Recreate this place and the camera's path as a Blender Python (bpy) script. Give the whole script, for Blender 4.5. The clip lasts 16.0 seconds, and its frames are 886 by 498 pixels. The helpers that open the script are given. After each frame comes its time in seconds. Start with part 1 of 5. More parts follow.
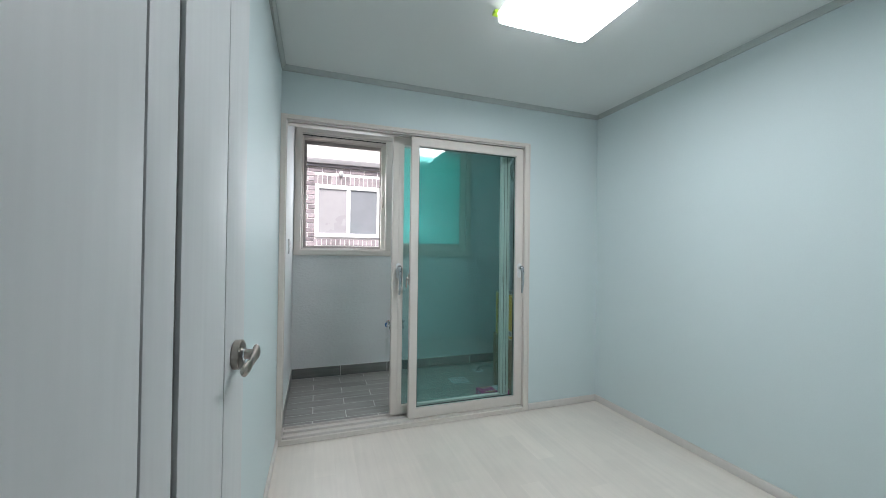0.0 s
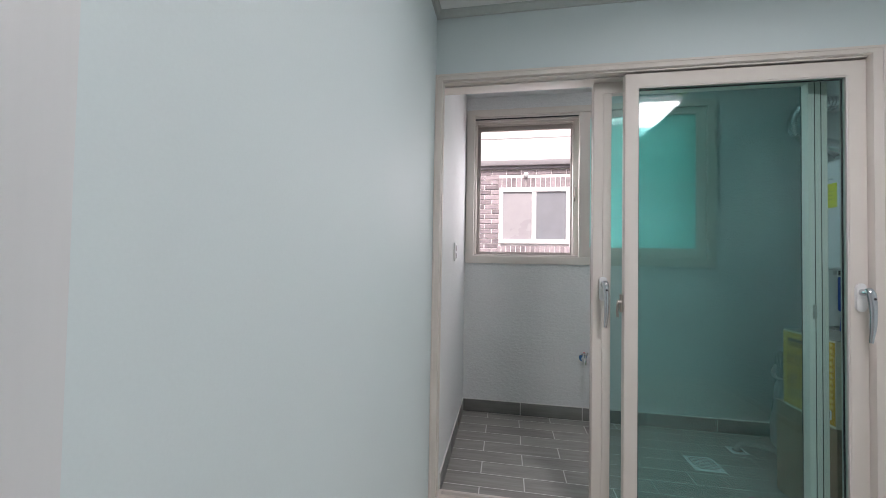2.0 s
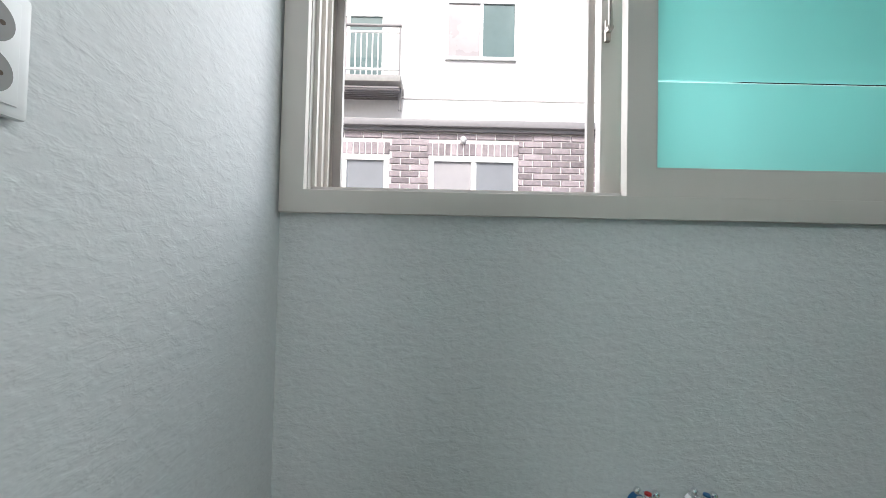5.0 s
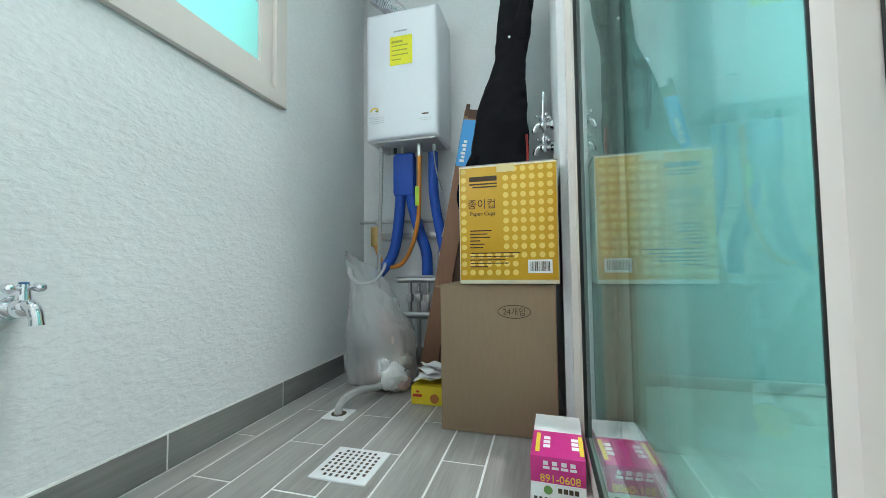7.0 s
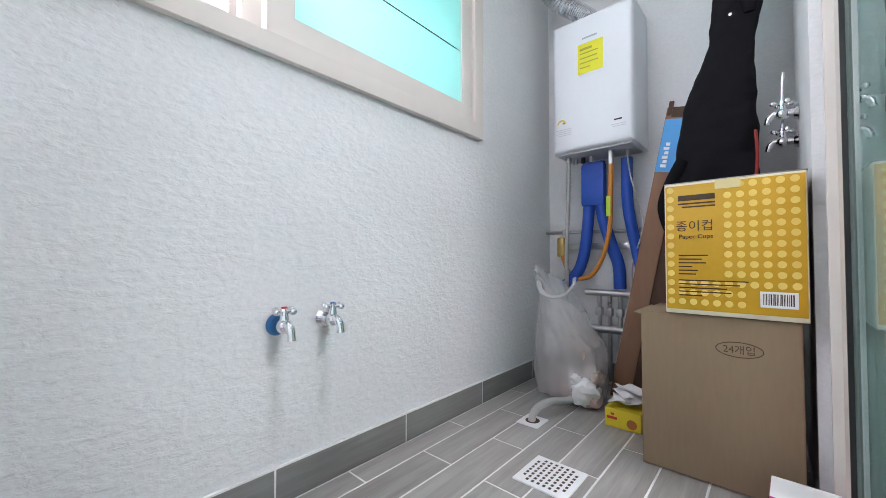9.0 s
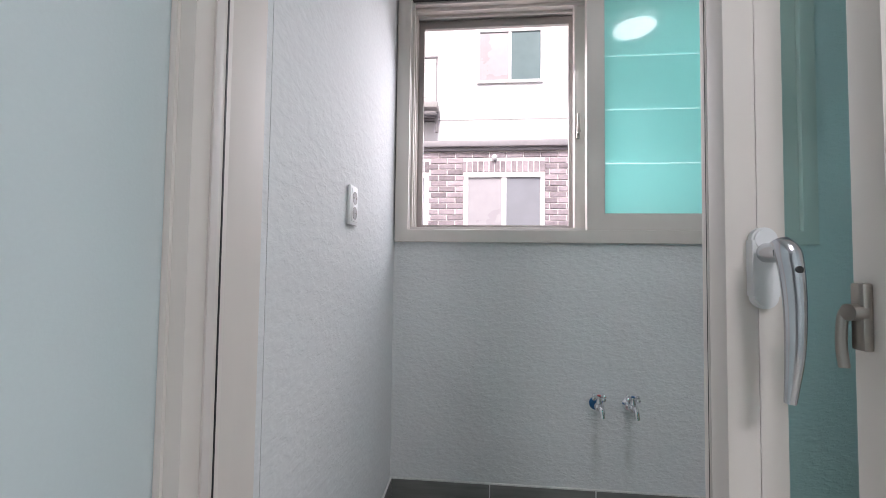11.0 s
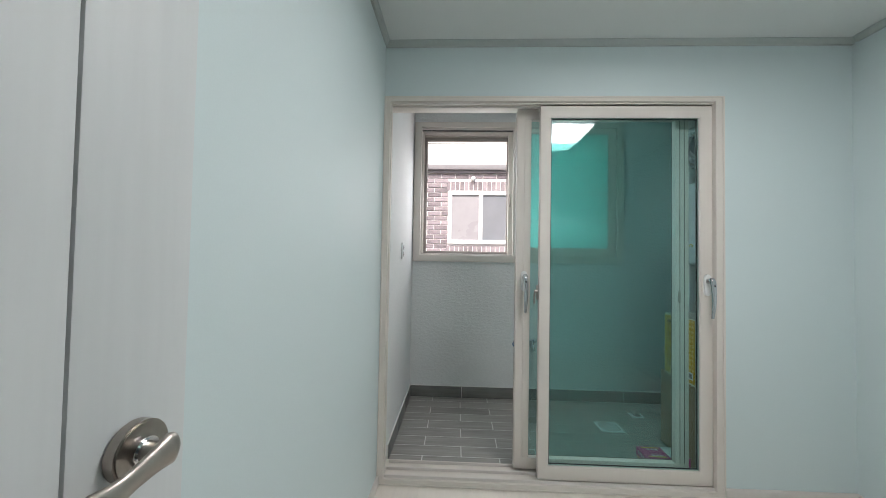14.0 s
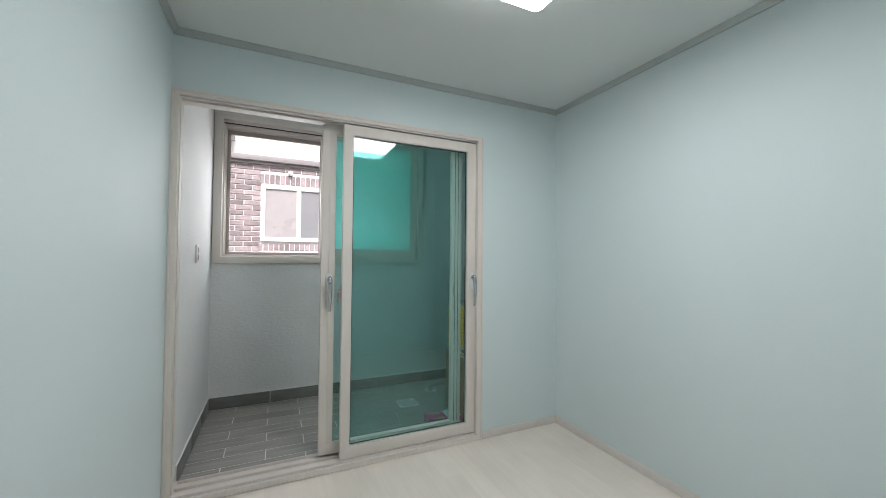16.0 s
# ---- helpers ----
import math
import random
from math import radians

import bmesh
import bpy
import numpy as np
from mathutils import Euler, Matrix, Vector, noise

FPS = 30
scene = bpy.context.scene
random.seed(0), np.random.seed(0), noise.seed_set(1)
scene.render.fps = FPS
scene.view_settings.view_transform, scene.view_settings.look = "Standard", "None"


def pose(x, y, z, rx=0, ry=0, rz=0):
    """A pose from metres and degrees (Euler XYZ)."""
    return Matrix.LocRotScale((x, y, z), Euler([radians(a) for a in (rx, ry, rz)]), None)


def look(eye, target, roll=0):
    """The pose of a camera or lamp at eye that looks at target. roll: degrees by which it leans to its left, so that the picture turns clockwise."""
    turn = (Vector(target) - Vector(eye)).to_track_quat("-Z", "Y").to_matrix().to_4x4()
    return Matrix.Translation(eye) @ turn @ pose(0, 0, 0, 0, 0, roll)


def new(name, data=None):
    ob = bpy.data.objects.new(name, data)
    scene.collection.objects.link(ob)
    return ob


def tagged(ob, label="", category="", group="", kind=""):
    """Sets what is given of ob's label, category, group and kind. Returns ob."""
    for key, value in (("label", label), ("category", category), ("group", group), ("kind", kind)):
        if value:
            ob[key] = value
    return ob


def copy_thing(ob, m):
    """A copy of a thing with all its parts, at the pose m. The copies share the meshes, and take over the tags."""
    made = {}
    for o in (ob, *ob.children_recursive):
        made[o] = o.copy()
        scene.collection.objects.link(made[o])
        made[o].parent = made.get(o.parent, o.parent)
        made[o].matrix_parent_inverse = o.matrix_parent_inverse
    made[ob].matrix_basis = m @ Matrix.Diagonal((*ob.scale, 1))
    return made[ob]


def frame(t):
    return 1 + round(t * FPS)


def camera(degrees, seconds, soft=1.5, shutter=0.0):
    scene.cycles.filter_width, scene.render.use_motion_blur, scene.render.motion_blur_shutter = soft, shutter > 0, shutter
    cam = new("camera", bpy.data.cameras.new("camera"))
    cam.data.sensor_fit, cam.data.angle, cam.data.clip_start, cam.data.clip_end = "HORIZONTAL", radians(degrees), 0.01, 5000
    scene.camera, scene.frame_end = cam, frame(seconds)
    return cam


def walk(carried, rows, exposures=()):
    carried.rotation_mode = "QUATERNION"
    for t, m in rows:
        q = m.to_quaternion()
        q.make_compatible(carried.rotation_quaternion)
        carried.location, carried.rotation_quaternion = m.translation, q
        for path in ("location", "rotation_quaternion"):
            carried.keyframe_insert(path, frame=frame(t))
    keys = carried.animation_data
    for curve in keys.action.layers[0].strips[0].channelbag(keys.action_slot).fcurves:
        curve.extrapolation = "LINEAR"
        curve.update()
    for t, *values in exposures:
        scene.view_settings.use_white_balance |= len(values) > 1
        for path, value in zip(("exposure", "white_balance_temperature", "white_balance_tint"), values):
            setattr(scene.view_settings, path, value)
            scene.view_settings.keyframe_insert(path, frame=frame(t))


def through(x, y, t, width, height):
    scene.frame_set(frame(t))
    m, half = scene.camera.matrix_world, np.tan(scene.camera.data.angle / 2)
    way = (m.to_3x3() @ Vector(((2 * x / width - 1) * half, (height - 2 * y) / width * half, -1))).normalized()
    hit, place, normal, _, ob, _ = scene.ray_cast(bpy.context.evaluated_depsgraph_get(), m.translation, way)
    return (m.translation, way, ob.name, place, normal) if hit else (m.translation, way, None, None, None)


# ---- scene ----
cam = camera(100.5, 16.0, soft=0.7)
PATH = [
    (0, (0.224, 0.469, 1.223), (0.874, 2.36, 1.246), 0.7),
    (0.5, (0.243, 0.626, 1.22), (0.501, 2.609, 1.247), 0.9),
    (1, (0.294, 0.767, 1.223), (0.199, 2.764, 1.258), 1.1),
    (1.5, (0.335, 0.956, 1.21), (-0.009, 2.925, 1.253), 1.1),
    (2, (0.342, 1.284, 1.222), (0.005, 3.255, 1.271), 1.0),
    (2.5, (0.381, 1.677, 1.213), (0.087, 3.654, 1.285), 1.2),
    (3, (0.36, 2.12, 1.225), (0.043, 4.094, 1.287), 1.1),
    (3.2, (0.346, 2.296, 1.235), (0.027, 4.269, 1.296), 1.2),
    (5.3, (0.476, 3.383, 1.022), (0.673, 5.373, 1.071), 1.2),
    (5.5, (0.528, 3.395, 0.975), (0.953, 5.349, 1.012), 1.0),
    (6, (0.598, 3.352, 0.798), (1.756, 4.981, 0.859), 0.5),
    (6.5, (0.619, 3.304, 0.649), (2.306, 4.375, 0.744), -0.1),
    (7, (0.6, 3.26, 0.55), (2.529, 3.783, 0.639), -0.7),
    (7.5, (0.558, 3.271, 0.492), (2.499, 3.75, 0.565), -0.8),
    (8, (0.534, 3.289, 0.49), (2.396, 4.017, 0.552), -0.6),
    (8.5, (0.528, 3.307, 0.512), (2.292, 4.247, 0.559), -0.5),
    (9, (0.493, 3.281, 0.654), (1.984, 4.612, 0.703), -0.0),
    (9.5, (0.419, 3.165, 0.81), (1.284, 4.967, 0.879), 0.5),
    (10, (0.347, 2.981, 0.987), (0.554, 4.97, 1.012), 1.3),
    (10.2, (0.343, 2.925, 1.016), (0.328, 4.924, 1.065), 1.5),
    (12.3, (0.486, 1.77, 1.182), (0.269, 3.756, 1.265), 0.5),
    (12.5, (0.476, 1.674, 1.191), (0.271, 3.662, 1.276), 0.6),
    (13, (0.44, 1.47, 1.2), (0.274, 3.462, 1.271), 0.7),
    (13.5, (0.43, 1.217, 1.205), (0.307, 3.212, 1.265), 0.7),
    (14, (0.413, 1.008, 1.206), (0.334, 3.006, 1.262), 1.0),
    (14.5, (0.372, 0.908, 1.209), (0.377, 2.908, 1.247), 1.0),
    (15, (0.393, 0.838, 1.221), (0.608, 2.826, 1.25), 0.9),
    (15.5, (0.445, 0.803, 1.245), (0.957, 2.736, 1.278), 0.7),
    (16, (0.494, 0.759, 1.249), (1.318, 2.58, 1.297), 0.5),
]
walk(cam, [(t, look(eye, target, roll)) for t, eye, target, roll in PATH],
     exposures=[(0, 0.80, 6250, 12), (1.5, 0.78, 6350, 14), (2.0, 0.72, 6700, 22), (2.6, 0.66, 6600, 22), (3.2, 0.66, 6550, 20), (5.3, 0.90, 6250, 8), (5.7, 1.08, 6100, 5), (6.5, 1.76, 6080, 4), (7.0, 2.12, 6250, 7), (7.4, 2.38, 6250, 10),
                (8.5, 2.31, 6400, 20), (9.0, 2.20, 6450, 25), (9.6, 1.86, 6600, 27), (10.2, 1.24, 6550, 27), (12.3, 0.79, 6400, 12), (13.0, 0.77, 6350, 12), (14.0, 0.78, 6650, 14), (16, 0.78, 6650, 14)])

# ---- world, sun, lamps ----
world = bpy.data.worlds.new("world")
scene.world = world
world.use_nodes = True
wn = world.node_tree.nodes
sky = wn.new("ShaderNodeTexSky")
sky.sky_type = "NISHITA"
sky.sun_disc = False
sky.sun_elevation = radians(48)
sky.sun_rotation = radians(200)
sky.dust_density = 4.0
wn["Background"].inputs[1].default_value = 0.13
world.node_tree.links.new(sky.outputs[0], wn["Background"].inputs[0])
sun = new("sun", bpy.data.lights.new("sun", "SUN"))
sun.data.energy, sun.data.angle, sun.data.color = 3.2, radians(12), (1.0, 0.97, 0.93)
sun.matrix_world = look((0.5, -8.0, 9.0), (0.0, 0.0, 0.0))
sky_window = new("sky_window", bpy.data.lights.new("sky_window", "AREA"))
sky_window.data.shape, sky_window.data.size, sky_window.data.size_y = "RECTANGLE", 0.68, 0.95
sky_window.data.energy, sky_window.data.color = 4.7, (0.93, 0.97, 1.0)
sky_window.matrix_world = look((0.48, 4.52, 1.78), (0.62, 3.3, 0.75))
ROOM_LAMP, BALCONY_LAMP = 16.0, 10.0

# ---- small tools ----
def bx(a, b, bevel=0.0, bm=None):
    """A box from corner a to corner b, with bevelled edges, added to bm."""
    t = bmesh.new()
    bmesh.ops.create_cube(t, size=1)
    for v in t.verts:
        v.co = Vector([(a[i] + b[i]) / 2 + v.co[i] * (b[i] - a[i]) for i in range(3)])
    if bevel:
        bmesh.ops.bevel(t, geom=t.edges[:], offset=bevel, segments=2, affect="EDGES", profile=0.6)
    return merge(bm, t)


def merge(bm, t):
    if bm is None:
        return t
    me = bpy.data.meshes.new("tmp")
    t.to_mesh(me)
    t.free()
    bm.from_mesh(me)
    bpy.data.meshes.remove(me)
    return bm


def turned(bm, m):
    bmesh.ops.transform(bm, matrix=m, verts=bm.verts[:])
    return bm


def disc(p, q, r, r2=None, n=28, bevel=0.0, bm=None):
    """A round bar or disc from p to q."""
    p, q = Vector(p), Vector(q)
    t = bmesh.new()
    bmesh.ops.create_cone(t, cap_ends=True, segments=n, radius1=r, radius2=r if r2 is None else r2, depth=(q - p).length)
    if bevel:
        caps = [e for e in t.edges if abs(e.verts[0].co.z - e.verts[1].co.z) < 1e-6]
        bmesh.ops.bevel(t, geom=caps, offset=bevel, segments=2, affect="EDGES")
    turned(t, Matrix.Translation((p + q) / 2) @ (q - p).to_track_quat("Z", "Y").to_matrix().to_4x4())
    return merge(bm, t)


def ball(c, r, bm=None, scale=(1, 1, 1)):
    t = bmesh.new()
    bmesh.ops.create_uvsphere(t, u_segments=16, v_segments=10, radius=r)
    turned(t, Matrix.Translation(c) @ Matrix.Diagonal((*scale, 1)))
    return merge(bm, t)


def smooth_line(pts, steps=8):
    """Points along a Catmull-Rom curve through pts."""
    p = [Vector(x) for x in pts]
    p = [p[0] * 2 - p[1]] + p + [p[-1] * 2 - p[-2]]
    out = []
    for i in range(1, len(p) - 2):
        for k in range(steps):
            u = k / steps
            out.append(0.5 * (2 * p[i] + (p[i + 1] - p[i - 1]) * u + (2 * p[i - 1] - 5 * p[i] + 4 * p[i + 1] - p[i + 2]) * u * u
                              + (3 * p[i] - p[i - 1] - 3 * p[i + 1] + p[i + 2]) * u ** 3))
    return out + [p[-2]]


def tube(pts, r, n=12, steps=8, ribs=0.0, bm=None, flat=1.0):
    """A bent pipe through pts; r is a radius or a list of radii along it; ribs: depth of corrugation."""
    line = smooth_line(pts, steps)
    t = bmesh.new()
    rings = []
    side = None
    for i, c in enumerate(line):
        d = (line[min(i + 1, len(line) - 1)] - line[max(i - 1, 0)]).normalized()
        side = (Vector((0, 0, 1)).cross(d) if abs(d.z) < 0.9 else Vector((0, 1, 0)).cross(d)) if side is None else side - d * side.dot(d)
        side.normalize()
        up = d.cross(side)
        u = i / (len(line) - 1)
        rr = r if not isinstance(r, (list, tuple)) else r[min(int(u * (len(r) - 1)), len(r) - 2)] * (1 - (u * (len(r) - 1)) % 1 if u < 1 else 0) + r[min(int(u * (len(r) - 1)) + 1, len(r) - 1)] * ((u * (len(r) - 1)) % 1 if u < 1 else 1)
        rr = rr - (ribs if i % 2 else 0)
        rings.append([t.verts.new(c + side * math.cos(a) * rr + up * math.sin(a) * rr * flat) for a in (2 * math.pi * k / n for k in range(n))])
    for a, b in zip(rings, rings[1:]):
        for k in range(n):
            t.faces.new((a[k], a[(k + 1) % n], b[(k + 1) % n], b[k]))
    t.faces.new(rings[0][::-1])
    t.faces.new(rings[-1])
    bmesh.ops.recalc_face_normals(t, faces=t.faces[:])
    return merge(bm, t)


def welded(x0, x1, z0, z1, y0, y1, w, bevel=0.002):
    """One welded frame round an opening in an x-z plane. w: the widths left, right, bottom, top."""
    l, r, b, t = w
    bm = bmesh.new()
    loops = [[[bm.verts.new((x, y, z)) for x, z in ((a, c), (d, c), (d, e), (a, e))] for y in (y0, y1)]
             for a, d, c, e in ((x0, x1, z0, z1), (x0 + l, x1 - r, z0 + b, z1 - t))]
    (o0, o1), (h0, h1) = loops
    for k in range(4):
        j = (k + 1) % 4
        for q in ((o0[k], o0[j], h0[j], h0[k]), (o1[k], h1[k], h1[j], o1[j]), (o0[k], o1[k], o1[j], o0[j]), (h0[k], h0[j], h1[j], h1[k])):
            bm.faces.new(q)
    bmesh.ops.recalc_face_normals(bm, faces=bm.faces[:])
    if bevel:
        bmesh.ops.bevel(bm, geom=[e for e in bm.edges if e.calc_face_angle(0) > 0.5 and abs(e.verts[0].co.y - e.verts[1].co.y) < 1e-6],
                        offset=bevel, segments=2, affect="EDGES", profile=0.6)
    return bm


ORIGIN = {}


def thing(name, base, label, category, group="", kind=""):
    ob = new(name)
    ob.empty_display_size = 0.05
    ob.location = base
    ORIGIN[ob] = Vector(base)
    return tagged(ob, label, category, group, kind)


def put_mesh(name, bm, material, origin, flat=False):
    bmesh.ops.translate(bm, verts=bm.verts[:], vec=-Vector(origin))
    me = bpy.data.meshes.new(name)
    bm.to_mesh(me)
    bm.free()
    me.materials.append(material)
    if not flat:
        me.shade_smooth()
        me.set_sharp_from_angle(angle=radians(35))
    return new(name, me)


def part(name, bm, material, parent, label=""):
    """One mesh, given in world places, under a thing or a part."""
    ob = put_mesh(name, bm, material, ORIGIN[parent])
    ob.parent = parent
    ORIGIN[ob] = ORIGIN[parent]
    return tagged(ob, label)


def single(name, bm, material, base, label="", category="", group="", kind=""):
    """A top-level thing or piece of the setting that is one mesh."""
    ob = put_mesh(name, bm, material, base)
    ob.location = base
    ORIGIN[ob] = Vector(base)
    return tagged(ob, label, category, group, kind)


def lettering(text, size, m, depth=0.0004):
    """The mesh of a line of writing, standing at m (x along the line, y up, z out)."""
    c = bpy.data.curves.new("writing", "FONT")
    c.body, c.size, c.extrude = text, size, depth
    c.align_x = "CENTER"
    ob = new("writing", c)
    bpy.context.view_layer.update()
    me = bpy.data.meshes.new_from_object(ob.evaluated_get(bpy.context.evaluated_depsgraph_get()))
    bpy.data.objects.remove(ob)
    bm = bmesh.new()
    bm.from_mesh(me)
    bpy.data.meshes.remove(me)
    return turned(bm, m)


FACING_WEST = Matrix(((0, 0, -1, 0), (-1, 0, 0, 0), (0, 1, 0, 0), (0, 0, 0, 1)))

# ---- materials ----
def nodes_of(name):
    m = bpy.data.materials.new(name)
    m.use_nodes = True
    return m, m.node_tree.nodes, m.node_tree.links


def surface(name, colour, rough=0.5, metal=0.0, vary=0.08, grain=40.0, stain=3.0, bump=0.1, bump_size=0.002, stretch=(1, 1, 1), per_piece=0.0,
            clear=0.0, coords="Object", fine=None, gloss=0.5, wear=0.08):
    """A procedural surface: two scales of colour variation, roughness wear and fine relief."""
    m, n, l = nodes_of(name)
    p = n["Principled BSDF"]
    p.inputs["Metallic"].default_value = metal
    p.inputs["Coat Weight"].default_value = clear
    p.inputs["Specular IOR Level"].default_value = gloss
    tc = n.new("ShaderNodeTexCoord")
    mp = n.new("ShaderNodeMapping")
    mp.inputs["Scale"].default_value = stretch
    place = n.new("ShaderNodeNewGeometry").outputs["Position"] if coords == "World" else tc.outputs[coords]
    l.new(place, mp.inputs[0])
    a = n.new("ShaderNodeTexNoise")
    a.inputs["Scale"].default_value, a.inputs["Detail"].default_value = grain, 5
    b = n.new("ShaderNodeTexNoise")
    b.inputs["Scale"].default_value, b.inputs["Detail"].default_value = stain, 3
    l.new(mp.outputs[0], a.inputs[0])
    l.new(place, b.inputs[0])
    add = n.new("ShaderNodeMath")
    add.operation = "ADD"
    l.new(a.outputs[0], add.inputs[0])
    l.new(b.outputs[0], add.inputs[1])
    src = add.outputs[0]
    if per_piece:
        oi = n.new("ShaderNodeObjectInfo")
        mul = n.new("ShaderNodeMath")
        mul.operation = "MULTIPLY_ADD"
        mul.inputs[1].default_value, mul.inputs[2].default_value = per_piece, -per_piece / 2
        l.new(oi.outputs["Random"], mul.inputs[0])
        ad2 = n.new("ShaderNodeMath")
        l.new(src, ad2.inputs[0])
        l.new(mul.outputs[0], ad2.inputs[1])
        src = ad2.outputs[0]
    rng = n.new("ShaderNodeMapRange")
    rng.inputs[1].default_value, rng.inputs[2].default_value = 0.6, 1.4
    rng.inputs[3].default_value, rng.inputs[4].default_value = 1 - vary, 1 + vary
    rng.clamp = False
    l.new(src, rng.inputs[0])
    mix = n.new("ShaderNodeMix")
    mix.data_type, mix.blend_type = "RGBA", "MULTIPLY"
    mix.inputs[0].default_value = 1.0
    mix.inputs[6].default_value = (*colour, 1)
    l.new(rng.outputs[0], mix.inputs[7])
    l.new(mix.outputs[2], p.inputs["Base Color"])
    rr = n.new("ShaderNodeMapRange")
    rr.inputs[1].default_value, rr.inputs[2].default_value = 0.3, 0.7
    rr.inputs[3].default_value, rr.inputs[4].default_value = max(rough - wear, 0.02), min(rough + wear, 1)
    l.new(b.outputs[0], rr.inputs[0])
    l.new(rr.outputs[0], p.inputs["Roughness"])
    if bump:
        bp = n.new("ShaderNodeBump")
        bp.inputs["Strength"].default_value, bp.inputs["Distance"].default_value = bump, bump_size
        h = a
        if fine:
            h = n.new("ShaderNodeTexNoise")
            h.inputs["Scale"].default_value, h.inputs["Detail"].default_value, h.inputs["Roughness"].default_value = fine, 4, 0.6
            l.new(mp.outputs[0], h.inputs[0])
        l.new(h.outputs[0], bp.inputs["Height"])
        l.new(bp.outputs[0], p.inputs["Normal"])
    return m


def flaked(m, size, depth):
    """Gives a painted wall flat trowel flakes with soft edges over its fine grain."""
    n, l = m.node_tree.nodes, m.node_tree.links
    p = n["Principled BSDF"]
    under = p.inputs["Normal"].links[0].from_socket
    mp = n.new("ShaderNodeMapping")
    mp.inputs["Scale"].default_value = (1.0, 1.0, 1.7)
    l.new(n.new("ShaderNodeNewGeometry").outputs["Position"], mp.inputs[0])
    nz = n.new("ShaderNodeTexNoise")
    nz.inputs["Scale"].default_value, nz.inputs["Detail"].default_value, nz.inputs["Roughness"].default_value = size, 3, 0.55
    nz.inputs["Distortion"].default_value = 0.25
    l.new(mp.outputs[0], nz.inputs[0])
    edge = n.new("ShaderNodeMapRange")
    edge.interpolation_type = "SMOOTHSTEP"
    edge.inputs[1].default_value, edge.inputs[2].default_value = 0.36, 0.70
    l.new(nz.outputs[0], edge.inputs[0])
    bp = n.new("ShaderNodeBump")
    bp.inputs["Strength"].default_value, bp.inputs["Distance"].default_value = 1.0, depth
    l.new(edge.outputs[0], bp.inputs["Height"])
    l.new(under, bp.inputs["Normal"])
    l.new(bp.outputs[0], p.inputs["Normal"])
    return m


def plain(name, colour, rough=0.5, metal=0.0):
    return surface(name, colour, rough, metal, vary=0.04, grain=60, stain=8, bump=0)


def glowing(name, colour, strength):
    m, n, l = nodes_of(name)
    e = n.new("ShaderNodeEmission")
    e.inputs[0].default_value, e.inputs[1].default_value = (*colour, 1), strength
    l.new(e.outputs[0], n["Material Output"].inputs[0])
    return m


def tinted_glass(name, colour):
    """A clear, tinted pane: light goes straight through it, and its gloss follows Fresnel."""
    m, n, l = nodes_of(name)
    tr = n.new("ShaderNodeBsdfTransparent")
    tr.inputs[0].default_value = (*colour, 1)
    gl = n.new("ShaderNodeBsdfGlossy")
    gl.inputs["Roughness"].default_value = 0.01
    lw = n.new("ShaderNodeLayerWeight")
    lw.inputs[0].default_value = 0.5
    pw = n.new("ShaderNodeMath")
    pw.operation = "POWER"
    pw.inputs[1].default_value = 5.0
    fr = n.new("ShaderNodeMath")
    fr.operation = "MULTIPLY_ADD"
    fr.inputs[1].default_value, fr.inputs[2].default_value = 0.90, 0.045
    l.new(lw.outputs["Facing"], pw.inputs[0])
    l.new(pw.outputs[0], fr.inputs[0])
    mx = n.new("ShaderNodeMixShader")
    l.new(fr.outputs[0], mx.inputs[0])
    l.new(tr.outputs[0], mx.inputs[1])
    l.new(gl.outputs[0], mx.inputs[2])
    l.new(mx.outputs[0], n["Material Output"].inputs[0])
    return m


